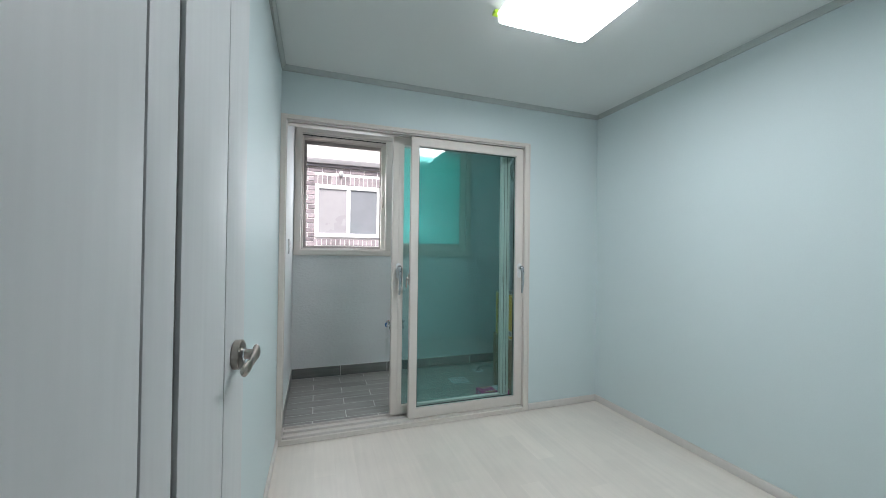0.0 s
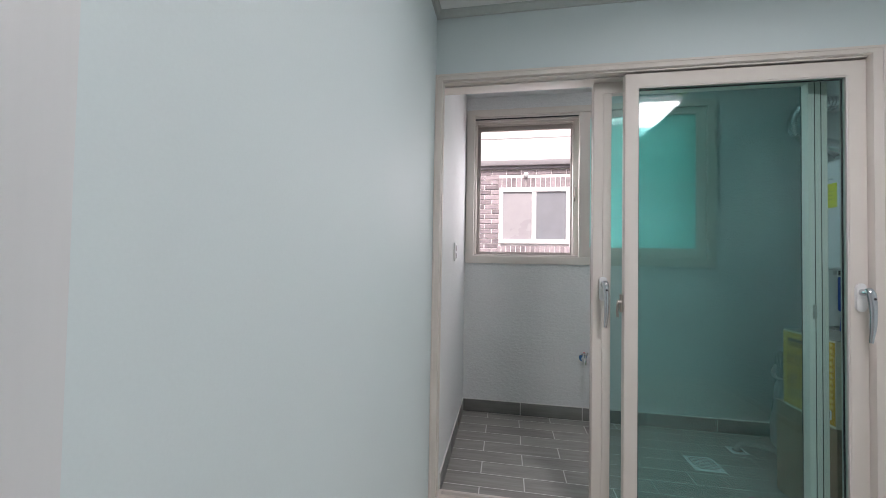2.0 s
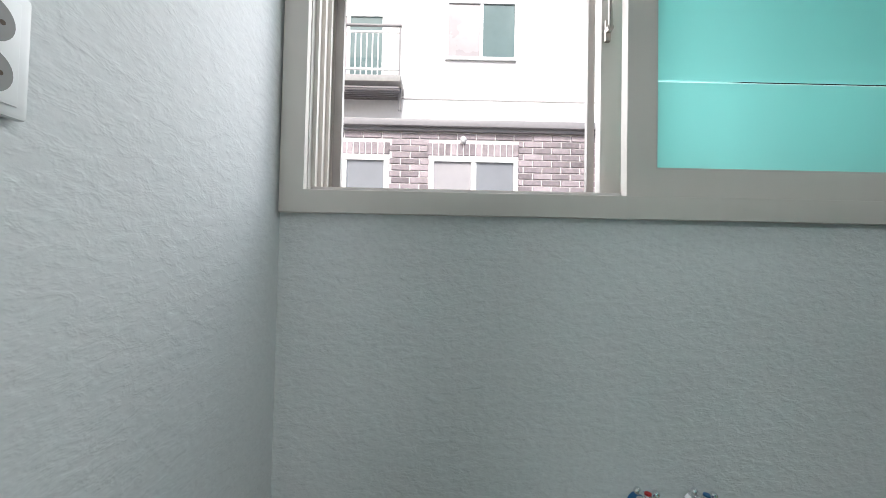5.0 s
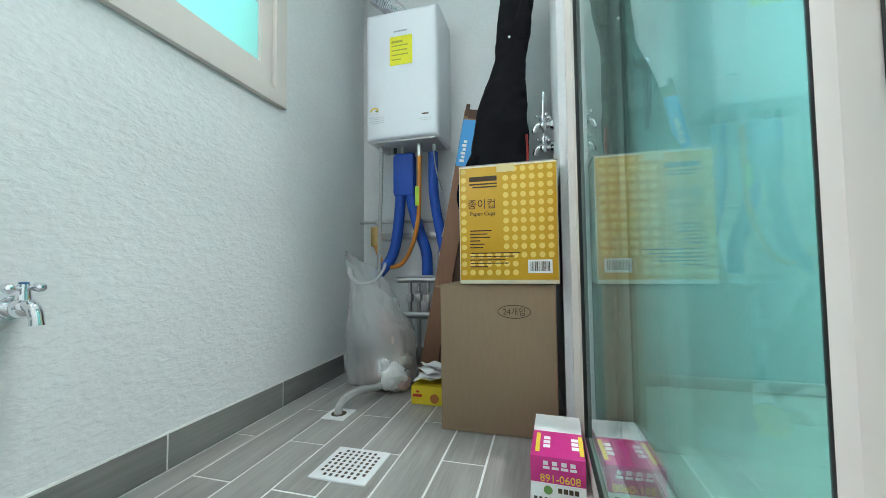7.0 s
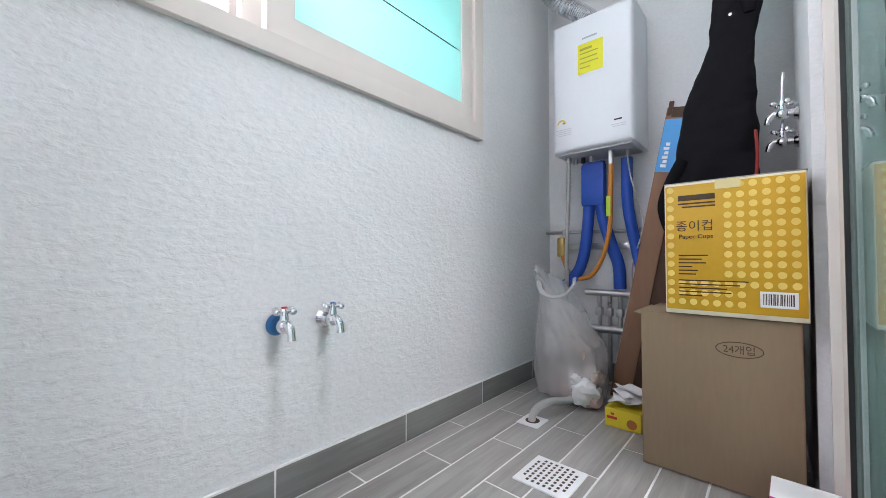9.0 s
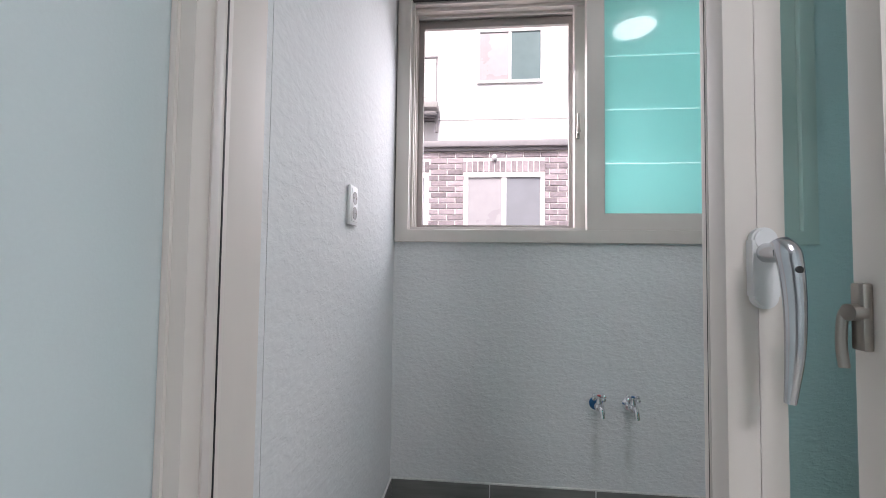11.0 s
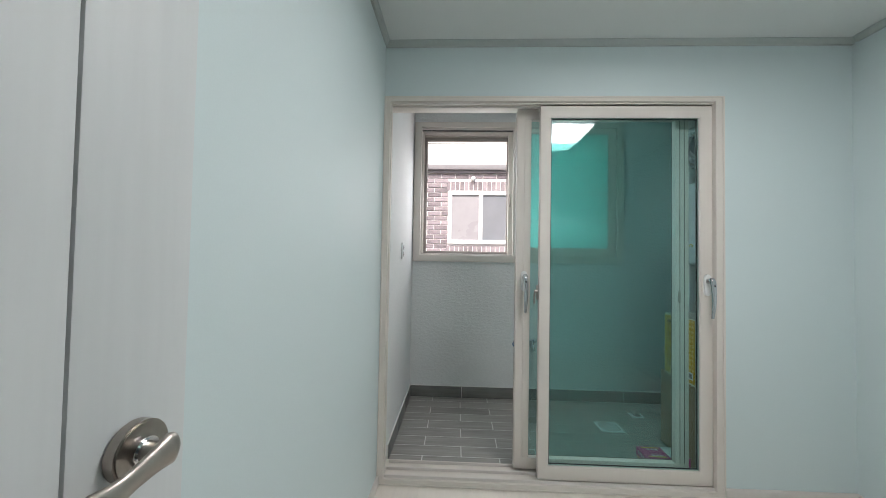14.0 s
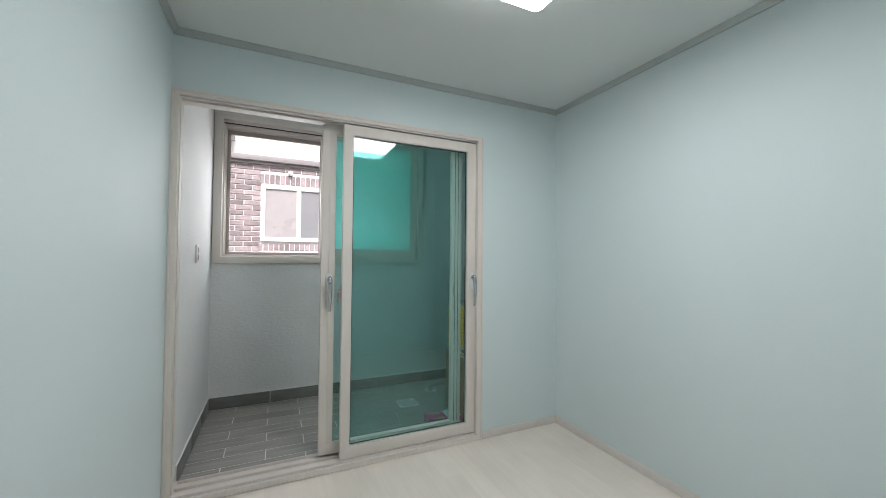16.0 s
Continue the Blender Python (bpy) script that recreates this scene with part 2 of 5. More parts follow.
def wood_tile(name, dark, pale):
    """A glazed tile printed with lengthwise wood grain, each tile cut from another place of the print."""
    m, n, l = nodes_of(name)
    p = n["Principled BSDF"]
    oi = n.new("ShaderNodeObjectInfo")
    shift = n.new("ShaderNodeCombineXYZ")
    mul = n.new("ShaderNodeMath")
    mul.operation = "MULTIPLY"
    mul.inputs[1].default_value = 37.0
    l.new(oi.outputs["Random"], mul.inputs[0])
    l.new(mul.outputs[0], shift.inputs[0])
    l.new(mul.outputs[0], shift.inputs[1])
    add = n.new("ShaderNodeVectorMath")
    l.new(n.new("ShaderNodeNewGeometry").outputs["Position"], add.inputs[0])
    l.new(shift.outputs[0], add.inputs[1])
    layers = []
    for scale, detail in (((2.2, 34.0, 1.0), 6.0), ((1.6, 7.0, 1.0), 3.0), ((9.0, 130.0, 1.0), 3.0)):
        mp = n.new("ShaderNodeMapping")
        mp.inputs["Scale"].default_value = scale
        l.new(add.outputs[0], mp.inputs[0])
        z = n.new("ShaderNodeTexNoise")
        z.inputs["Scale"].default_value, z.inputs["Detail"].default_value, z.inputs["Roughness"].default_value = 1.0, detail, 0.62
        z.inputs["Distortion"].default_value = 0.4
        l.new(mp.outputs[0], z.inputs[0])
        layers.append(z)
    w = None
    for z, k in zip(layers, (0.55, 0.55, 0.25)):
        t = n.new("ShaderNodeMath")
        t.operation = "MULTIPLY_ADD"
        t.inputs[1].default_value = k
        l.new(z.outputs[0], t.inputs[0])
        if w is None:
            t.inputs[2].default_value = 0.0
        else:
            l.new(w.outputs[0], t.inputs[2])
        w = t
    tone = n.new("ShaderNodeMath")
    tone.operation = "MULTIPLY_ADD"
    tone.inputs[1].default_value = 0.10
    l.new(oi.outputs["Random"], tone.inputs[0])
    l.new(w.outputs[0], tone.inputs[2])
    rng = n.new("ShaderNodeMapRange")
    rng.inputs[1].default_value, rng.inputs[2].default_value = 0.44, 0.96
    l.new(tone.outputs[0], rng.inputs[0])
    mix = n.new("ShaderNodeMix")
    mix.data_type = "RGBA"
    mix.inputs[6].default_value, mix.inputs[7].default_value = (*dark, 1), (*pale, 1)
    l.new(rng.outputs[0], mix.inputs[0])
    l.new(mix.outputs[2], p.inputs["Base Color"])
    rr = n.new("ShaderNodeMapRange")
    rr.inputs[3].default_value, rr.inputs[4].default_value = 0.42, 0.30
    l.new(layers[0].outputs[0], rr.inputs[0])
    l.new(rr.outputs[0], p.inputs["Roughness"])
    bp = n.new("ShaderNodeBump")
    bp.inputs["Strength"].default_value, bp.inputs["Distance"].default_value = 0.12, 0.0005
    l.new(layers[0].outputs[0], bp.inputs["Height"])
    l.new(bp.outputs[0], p.inputs["Normal"])
    return m


def milky(name, colour, through=0.7, see=0.0, rough=0.25, shine=False):
    """A sheet that lets light through softly: frosted glass, thin plastic film."""
    m, n, l = nodes_of(name)
    tl = n.new("ShaderNodeBsdfTranslucent")
    tl.inputs[0].default_value = (*colour, 1)
    p = n["Principled BSDF"]
    p.inputs["Base Color"].default_value = (*colour, 1)
    p.inputs["Roughness"].default_value = rough
    nz = n.new("ShaderNodeTexNoise")
    nz.inputs["Scale"].default_value = 9
    bp = n.new("ShaderNodeBump")
    bp.inputs["Strength"].default_value = 0.05
    l.new(nz.outputs[0], bp.inputs["Height"])
    l.new(bp.outputs[0], p.inputs["Normal"])
    mx = n.new("ShaderNodeMixShader")
    mx.inputs[0].default_value = through
    l.new(p.outputs[0], mx.inputs[1])
    l.new(tl.outputs[0], mx.inputs[2])
    out = mx.outputs[0]
    if see:
        tr = n.new("ShaderNodeBsdfTransparent")
        m2 = n.new("ShaderNodeMixShader")
        m2.inputs[0].default_value = see
        l.new(out, m2.inputs[1])
        l.new(tr.outputs[0], m2.inputs[2])
        out = m2.outputs[0]
    if shine:
        gl = n.new("ShaderNodeBsdfGlossy")
        gl.inputs["Roughness"].default_value = 0.03
        fr = n.new("ShaderNodeFresnel")
        fr.inputs[0].default_value = 1.45
        m3 = n.new("ShaderNodeMixShader")
        l.new(fr.outputs[0], m3.inputs[0])
        l.new(out, m3.inputs[1])
        l.new(gl.outputs[0], m3.inputs[2])
        out = m3.outputs[0]
    l.new(out, n["Material Output"].inputs[0])
    return m


def water_marks(m, xs, top, bottom, width, strength, colour):
    """Adds drip stains running down from a height at the places xs."""
    n, l = m.node_tree.nodes, m.node_tree.links
    p = n["Principled BSDF"]
    base = p.inputs["Base Color"].links[0].from_socket
    xyz = n.new("ShaderNodeSeparateXYZ")
    where = n.new("ShaderNodeNewGeometry").outputs["Position"]
    wob = n.new("ShaderNodeTexNoise")
    wob.inputs["Scale"].default_value, wob.inputs["Detail"].default_value = 14, 4
    l.new(where, wob.inputs[0])
    l.new(where, xyz.inputs[0])

    def calc(op, a, b):
        t = n.new("ShaderNodeMath")
        t.operation = op
        for k, v in enumerate((a, b)):
            if isinstance(v, (int, float)):
                t.inputs[k].default_value = v
            else:
                l.new(v, t.inputs[k])
        return t.outputs[0]

    x = calc("ADD", xyz.outputs[0], calc("MULTIPLY", calc("SUBTRACT", wob.outputs[0], 0.5), width * 1.2))
    total = None
    for x0 in xs:
        g = calc("MAXIMUM", calc("SUBTRACT", 1.0, calc("DIVIDE", calc("ABSOLUTE", calc("SUBTRACT", x, x0), 0.0), width)), 0.0)
        total = g if total is None else calc("MAXIMUM", total, g)
    fade = n.new("ShaderNodeMapRange")
    fade.inputs[1].default_value, fade.inputs[2].default_value = bottom, bottom + 0.14
    l.new(xyz.outputs[2], fade.inputs[0])
    cap = n.new("ShaderNodeMapRange")
    cap.inputs[1].default_value, cap.inputs[2].default_value = top, top - 0.03
    l.new(xyz.outputs[2], cap.inputs[0])
    f = calc("MULTIPLY", calc("MULTIPLY", total, strength), calc("MULTIPLY", calc("MULTIPLY", fade.outputs[0], cap.outputs[0]), wob.outputs[0]))
    mix = n.new("ShaderNodeMix")
    mix.data_type = "RGBA"
    mix.inputs[7].default_value = (*colour, 1)
    l.new(f, mix.inputs[0])
    l.new(base, mix.inputs[6])
    l.new(mix.outputs[2], p.inputs["Base Color"])
    return m


WALLPAPER = surface("pale_mint_wallpaper", (0.60, 0.69, 0.70), 0.6, vary=0.02, grain=220, stain=1.5, bump=0.25, bump_size=0.0006, fine=260)
CEILING_PAPER = surface("white_ceiling_paper", (0.70, 0.73, 0.72), 0.7, vary=0.02, grain=160, stain=1.2, bump=0.2, bump_size=0.0006, fine=200)
STUCCO = flaked(surface("textured_white_paint", (0.72, 0.735, 0.74), 0.68, vary=0.06, grain=70, stain=2.2, bump=0.15, bump_size=0.002, fine=90, stretch=(1, 1, 1.5), wear=0.03, gloss=0.3), 26.0, 0.0008)
STUCCO_TAPS = water_marks(flaked(surface("textured_white_paint_with_water_marks", (0.72, 0.735, 0.74), 0.68, vary=0.09, grain=70, stain=2.2, bump=0.4, bump_size=0.002, fine=90, stretch=(1, 1, 1.5), wear=0.03, gloss=0.3), 30.0, 0.0014), (0.934, 1.075), 0.47, 0.11, 0.028, 0.75, (0.40, 0.43, 0.40))
FRAME = surface("cream_vinyl", (0.68, 0.635, 0.590), 0.52, gloss=0.25, vary=0.025, grain=25, stain=4, bump=0.04, bump_size=0.0008, stretch=(1, 1, 0.15))
FRAME_INNER = surface("pale_vinyl_track", (0.64, 0.60, 0.57), 0.5, gloss=0.25, vary=0.05, grain=30, stain=5, bump=0.03)
TRIM = surface("cream_skirting", (0.62, 0.58, 0.55), 0.4, vary=0.04, grain=40, stain=4, bump=0.05, stretch=(1, 1, 1))
MOULDING = surface("grey_moulding", (0.42, 0.46, 0.45), 0.5, vary=0.05, grain=50, stain=4, bump=0.05)
DOOR_SKIN = surface("pale_grey_woodgrain_film", (0.63, 0.65, 0.655), 0.52, vary=0.05, grain=55, stain=3, bump=0.12, bump_size=0.0008, stretch=(1.0, 1.0, 0.06))
DOOR_GROOVE = plain("dark_groove", (0.23, 0.24, 0.24), 0.6)
NICKEL = surface("brushed_nickel", (0.40, 0.365, 0.33), 0.34, 1.0, vary=0.06, grain=120, stain=12, bump=0.04, bump_size=0.0004, stretch=(1, 1, 0.1))
CHROME = surface("chrome", (0.80, 0.81, 0.83), 0.08, 1.0, vary=0.05, grain=50, stain=14, bump=0)
STEEL = surface("dull_steel", (0.55, 0.55, 0.55), 0.35, 1.0, vary=0.1, grain=60, stain=9, bump=0.05)
SILVER_PAINT = surface("silver_paint", (0.58, 0.59, 0.61), 0.18, 0.9, vary=0.03, grain=60, stain=8, bump=0)
WHITE_PLASTIC = surface("white_plastic", (0.76, 0.77, 0.77), 0.35, vary=0.03, grain=60, stain=6, bump=0.02)
BOILER_WHITE = surface("white_enamel", (0.77, 0.79, 0.83), 0.42, vary=0.015, grain=40, stain=3, bump=0.02, bump_size=0.0005, wear=0.02)
BOILER_DARK = plain("boiler_underside", (0.50, 0.51, 0.53), 0.5)
SASH_GLASS = tinted_glass("green_tinted_glass", (0.715, 0.88, 0.87))
FROST = milky("mint_frosted_glass", (0.51, 0.90, 0.865), 0.78, 0.0, 0.3, shine=True)
FROST_REAR = milky("pale_frosted_glass", (0.84, 0.98, 0.97), 0.78, 0.0, 0.3)
CLEAR_BAND = tinted_glass("clear_band_in_frosted_glass", (0.97, 1.0, 1.0))
TILE = wood_tile("grey_wood_look_tile", (0.172, 0.164, 0.151), (0.40, 0.388, 0.367))
TILE_SKIRT = surface("grey_skirting_tile", (0.19, 0.193, 0.184), 0.36, vary=0.22, grain=14, stain=5, bump=0.1, bump_size=0.0008, stretch=(0.4, 1, 6), per_piece=0.3, coords="World")
GROUT = surface("white_grout", (0.70, 0.70, 0.68), 0.8, vary=0.12, grain=120, stain=6, bump=0.3, bump_size=0.001)
LAMINATE = surface("pale_oak_laminate", (0.71, 0.652, 0.59), 0.33, vary=0.065, grain=13, stain=4, bump=0.04, bump_size=0.0004, stretch=(3.0, 0.22, 1), per_piece=0.38, coords="World", wear=0.012)
CARTON = surface("brown_corrugated_card", (0.27, 0.19, 0.115), 0.75, vary=0.07, grain=90, stain=4, bump=0.15, bump_size=0.001, stretch=(1, 1, 0.2))
# Dark tone for the flat carton's painted side shadow and its torn edge.
CARTON_SHADED_TORN = surface("shaded_and_torn_brown_card", (0.085, 0.045, 0.028), 0.8, vary=0.15, grain=60, stain=5, bump=0.15, bump_size=0.001, stretch=(1, 1, 0.2))
CARTON_DARK = surface("old_brown_card", (0.27, 0.145, 0.088), 0.8, vary=0.1, grain=60, stain=5, bump=0.15, bump_size=0.001, stretch=(1, 1, 0.2))
YELLOW_CARD = surface("yellow_printed_card", (0.60, 0.33, 0.008), 0.5, vary=0.04, grain=60, stain=4, bump=0.05)
PALE_YELLOW = plain("pale_yellow_print", (0.78, 0.56, 0.13), 0.5)
CREAM_CARD = plain("cream_card_edge", (0.72, 0.66, 0.50), 0.6)
INK = plain("dark_brown_ink", (0.06, 0.035, 0.015), 0.6)
TAPE = plain("clear_packing_tape", (0.72, 0.60, 0.30), 0.15)
WHITE_PAPER = surface("white_paper", (0.80, 0.80, 0.80), 0.7, vary=0.04, grain=30, stain=6, bump=0.1)
PINK_CARD = surface("magenta_printed_card", (0.55, 0.03, 0.22), 0.4, vary=0.06, grain=40, stain=5, bump=0.03)
YELLOW_INK = plain("yellow_ink", (0.80, 0.60, 0.05), 0.5)
GREEN_INK = plain("green_ink", (0.15, 0.30, 0.08), 0.5)
RED_INK = plain("red_ink", (0.5, 0.03, 0.03), 0.5)
STICKER = surface("yellow_sticker", (0.80, 0.75, 0.02), 0.4, vary=0.05, grain=40, stain=9, bump=0.02)
BLUE_LABEL = plain("light_blue_print", (0.05, 0.33, 0.72), 0.5)
BLUE_FOAM = surface("blue_pipe_foam", (0.012, 0.075, 0.42), 0.55, vary=0.12, grain=60, stain=8, bump=0.2, bump_size=0.001)
ORANGE_HOSE = surface("orange_gas_hose", (0.62, 0.24, 0.035), 0.4, vary=0.1, grain=60, stain=12, bump=0.05)
GREY_HOSE = surface("grey_corrugated_hose", (0.42, 0.42, 0.41), 0.5, vary=0.08, grain=40, stain=6, bump=0.05)
BRASS = surface("brass", (0.60, 0.42, 0.16), 0.3, 1.0, vary=0.1, grain=60, stain=10, bump=0.02)
BLACK_CLOTH = surface("black_nylon_cloth", (0.008, 0.008, 0.010), 0.75, vary=0.25, grain=240, stain=7, bump=0.5, bump_size=0.0015, fine=30, gloss=0.12)
BLACK_RUBBER = plain("black_rubber", (0.012, 0.012, 0.012), 0.5)
SPACER = plain("dark_glazing_spacer", (0.10, 0.11, 0.11), 0.5)
SOCKET_SHADE = surface("shaded_grey_plastic", (0.22, 0.215, 0.21), 0.45, vary=0.05, grain=80, stain=20, bump=0.02)
RED_CORD = plain("red_cord", (0.35, 0.02, 0.015), 0.6)
PINK_PAPER = surface("pale_pink_wrapper", (0.55, 0.40, 0.38), 0.5, vary=0.15, grain=60, stain=20, bump=0.1)
FILM = milky("cloudy_plastic_film", (0.98, 0.98, 0.99), 0.40, 0.68, 0.25)
RUBBISH = surface("crumpled_rubbish", (0.36, 0.31, 0.28), 0.7, vary=0.6, grain=26, stain=14, bump=0.5, bump_size=0.004)
FOIL = surface("aluminium_foil_duct", (0.72, 0.73, 0.74), 0.22, 1.0, vary=0.1, grain=50, stain=9, bump=0.2, bump_size=0.001)
BLUE_PLASTIC = plain("blue_plastic_ring", (0.02, 0.14, 0.34), 0.4)
LAMP_COVER = glowing("lamp_diffuser", (0.98, 1.0, 1.0), ROOM_LAMP)
LAMP_RIM = glowing("lamp_diffuser_rim", (0.98, 1.0, 1.0), 2.2)
BALCONY_RIM = glowing("balcony_lamp_rim", (0.97, 1.0, 1.0), 1.6)
BALCONY_COVER = glowing("balcony_lamp_diffuser", (0.97, 1.0, 1.0), BALCONY_LAMP)
LIME = plain("lime_green_trim", (0.50, 0.75, 0.05), 0.3)
BRICK = surface("grey_violet_brick", (0.285, 0.245, 0.26), 0.85, vary=0.3, grain=18, stain=3, bump=0.4, bump_size=0.006, per_piece=0.9, coords="World")
MORTAR = surface("pale_mortar", (0.80, 0.76, 0.76), 0.9, vary=0.1, grain=30, stain=2, bump=0.3, bump_size=0.004)
COPING = surface("grey_metal_coping", (0.24, 0.23, 0.24), 0.5, 0.0, vary=0.1, grain=12, stain=1.5, bump=0.05)
RENDER_WHITE = surface("white_facade_render", (0.80, 0.79, 0.79), 0.85, vary=0.04, grain=10, stain=0.8, bump=0.2, bump_size=0.004)
CONCRETE = surface("grey_concrete", (0.36, 0.35, 0.34), 0.9, vary=0.15, grain=9, stain=1.2, bump=0.3, bump_size=0.004)
FAR_GLASS = surface("dim_window_glass", (0.22, 0.23, 0.25), 0.12, vary=0.1, grain=3, stain=1.2, bump=0)
CURTAIN = surface("window_with_pale_blind", (0.34, 0.325, 0.34), 0.3, vary=0.06, grain=6, stain=1.5, bump=0)
DARK_METAL = plain("dark_metal", (0.20, 0.19, 0.195), 0.5)
TOWER_PANE = surface("pale_teal_window_glass", (0.13, 0.19, 0.19), 0.12, vary=0.08, grain=3, stain=1.2, bump=0)
TOWER_BLIND = surface("white_blind_behind_glass", (0.32, 0.29, 0.30), 0.3, vary=0.04, grain=6, stain=1.5, bump=0)

# ---- the setting: room, hall, balcony ----
RX, RY0, RY1, RZ = 2.47, 0.66, 3.0, 2.40        # room: width, near wall, far wall, ceiling
BX0, BX1, BY0, BY1, BZ = 0.012, 2.56, 3.20, 4.27, 2.535   # balcony


def setting(name, bm, material, label, category):
    return single(name, bm, material, (0, 0, 0), label, category, kind="structure")


floor = setting("floor", bx((-1.3, -1.6, -0.12), (RX + 0.15, RY1 - 0.002, -0.006)), GROUT, "pale oak laminate floor of the empty room", "floor")
setting("ceiling", bx((-0.15, RY0 - 0.12, RZ), (RX + 0.15, RY1 + 0.05, RZ + 0.22)), CEILING_PAPER, "plain white papered ceiling of the room", "ceiling")
bm = bx((-0.15, 1.2, -0.1), (0, RY1 + 0.2, 2.75))
bx((-0.15, RY0 - 0.12, -0.1), (-0.075, 1.2, 2.75), bm=bm)
setting("wall_west", bm, WALLPAPER, "wall with plain pale mint wallpaper behind the open door", "wall")
setting("wall_east", bx((RX, RY0 - 0.12, -0.1), (RX + 0.15, RY1, 2.75)), WALLPAPER, "long bare wall with pale mint wallpaper", "wall")
bm = bx((1.795, RY1, -0.1), (RX + 0.25, 3.1525, 2.75))
bx((0.0, RY1, 2.086), (1.795, 3.1525, 2.75), bm=bm)
setting("wall_north", bm, WALLPAPER, "mint papered wall round the sliding balcony door", "wall")
bm = bx((0.95, RY0 - 0.12, -0.1), (RX, RY0, 2.62))
bx((0.0, RY0 - 0.12, 2.06), (0.95, RY0, 2.62), bm=bm)
setting("wall_south", bm, WALLPAPER, "mint papered wall with the room's entrance", "wall")
# hall behind the entrance, plain
bm = bx((-1.45, -1.75, -0.1), (-1.3, RY0 - 0.12, 2.62))
bx((RX + 0.15, -1.75, -0.1), (RX + 0.3, RY0 - 0.12, 2.62), bm=bm)
bx((-1.3, -1.75, -0.1), (RX + 0.15, -1.6, 2.62), bm=bm)
bx((-1.3, RY0 - 0.12, -0.1), (-0.15, RY0, 2.62), bm=bm)
setting("wall_hall", bm, WALLPAPER, "plain mint papered hall walls", "wall")
setting("ceiling_hall", bx((-1.45, -1.75, RZ), (RX + 0.3, RY0 - 0.122, RZ + 0.2)), CEILING_PAPER, "plain white hall ceiling", "ceiling")
# crown moulding and skirting
def strip(profile, p, q, inward, bm):
    """A moulding of that (out, up) profile along the wall from p to q."""
    p, q, n = Vector(p), Vector(q), Vector(inward)
    a = [bm.verts.new(p + n * o + Vector((0, 0, u))) for o, u in profile]
    b = [bm.verts.new(q + n * o + Vector((0, 0, u))) for o, u in profile]
    for i in range(len(a)):
        j = (i + 1) % len(a)
        bm.faces.new((a[i], a[j], b[j], b[i]))
    bm.faces.new(a[::-1])
    bm.faces.new(b)


COVE = [(0, -0.031), (0.012, -0.031), (0.018, -0.021), (0.021, -0.008), (0.026, -0.004), (0.026, 0), (0, 0)]
bm = bmesh.new()
strip(COVE, (0.001, RY1 - 0.001, RZ), (RX - 0.001, RY1 - 0.001, RZ), (0, -1, 0), bm)
strip(COVE, (0.001, 1.202, RZ), (0.001, RY1 - 0.028, RZ), (1, 0, 0), bm)
strip(COVE, (RX - 0.001, RY0 + 0.001, RZ), (RX - 0.001, RY1 - 0.034, RZ), (-1, 0, 0), bm)
strip(COVE, (0.034, RY0 + 0.001, RZ), (RX - 0.034, RY0 + 0.001, RZ), (0, 1, 0), bm)
bmesh.ops.recalc_face_normals(bm, faces=bm.faces[:])
setting("trim_ceiling", bm, MOULDING, "slim grey crown moulding along the ceiling", "moulding")
SKIRT = [(0, 0), (0.013, 0), (0.013, 0.040), (0.009, 0.047), (0.004, 0.050), (0, 0.050)]
bm = bmesh.new()
strip(SKIRT, (1.812, RY1 - 0.001, 0.001), (RX - 0.001, RY1 - 0.001, 0.001), (0, -1, 0), bm)
strip(SKIRT, (0.001, 1.22, 0.001), (0.001, RY1 - 0.012, 0.001), (1, 0, 0), bm)
strip(SKIRT, (RX - 0.001, RY0 + 0.001, 0.001), (RX - 0.001, RY1 - 0.016, 0.001), (-1, 0, 0), bm)
strip(SKIRT, (0.96, RY0 + 0.001, 0.001), (RX - 0.016, RY0 + 0.001, 0.001), (0, 1, 0), bm)
bmesh.ops.recalc_face_normals(bm, faces=bm.faces[:])
setting("baseboard", bm, TRIM, "low cream skirting board along the room walls", "skirting")

# balcony shell
balcony_floor = setting("floor_balcony", bx((BX0, RY1, -0.12), (BX1 + 0.1, BY1, -0.0012)), GROUT, "balcony floor of grey wood-look tiles with white grout", "floor")
setting("ceiling_balcony", bx((-0.15, BY0 - 0.2, BZ), (BX1 + 0.2, BY1 + 0.2, BZ + 0.19)), STUCCO, "white textured balcony ceiling", "ceiling")
setting("wall_balcony_west", bx((-0.148, BY0, -0.1), (BX0, BY1 + 0.2, BZ)), STUCCO, "white textured side wall of the balcony", "wall")
setting("wall_balcony_east", bx((BX1, BY0, -0.1), (BX1 + 0.15, BY1 + 0.2, BZ)), STUCCO, "white textured end wall behind the boiler", "wall")
def pierced(x0, x1, z0, z1, hx0, hx1, hz0, hz1, y0, y1):
    """One wall in the x-z plane with one opening through it."""
    bm = bmesh.new()
    ring = [[[bm.verts.new((x, y, z)) for x, z in ((a, c), (b, c), (b, d), (a, d))] for y in (y0, y1)] for a, b, c, d in ((x0, x1, z0, z1), (hx0, hx1, hz0, hz1))]
    (o0, o1), (h0, h1) = ring
    for k in range(4):
        j = (k + 1) % 4
        for q in ((o0[k], o0[j], h0[j], h0[k]), (o1[k], h1[k], h1[j], o1[j]), (o0[k], o1[k], o1[j], o0[j]), (h0[k], h0[j], h1[j], h1[k])):
            bm.faces.new(q)
    bmesh.ops.recalc_face_normals(bm, faces=bm.faces[:])
    return bm


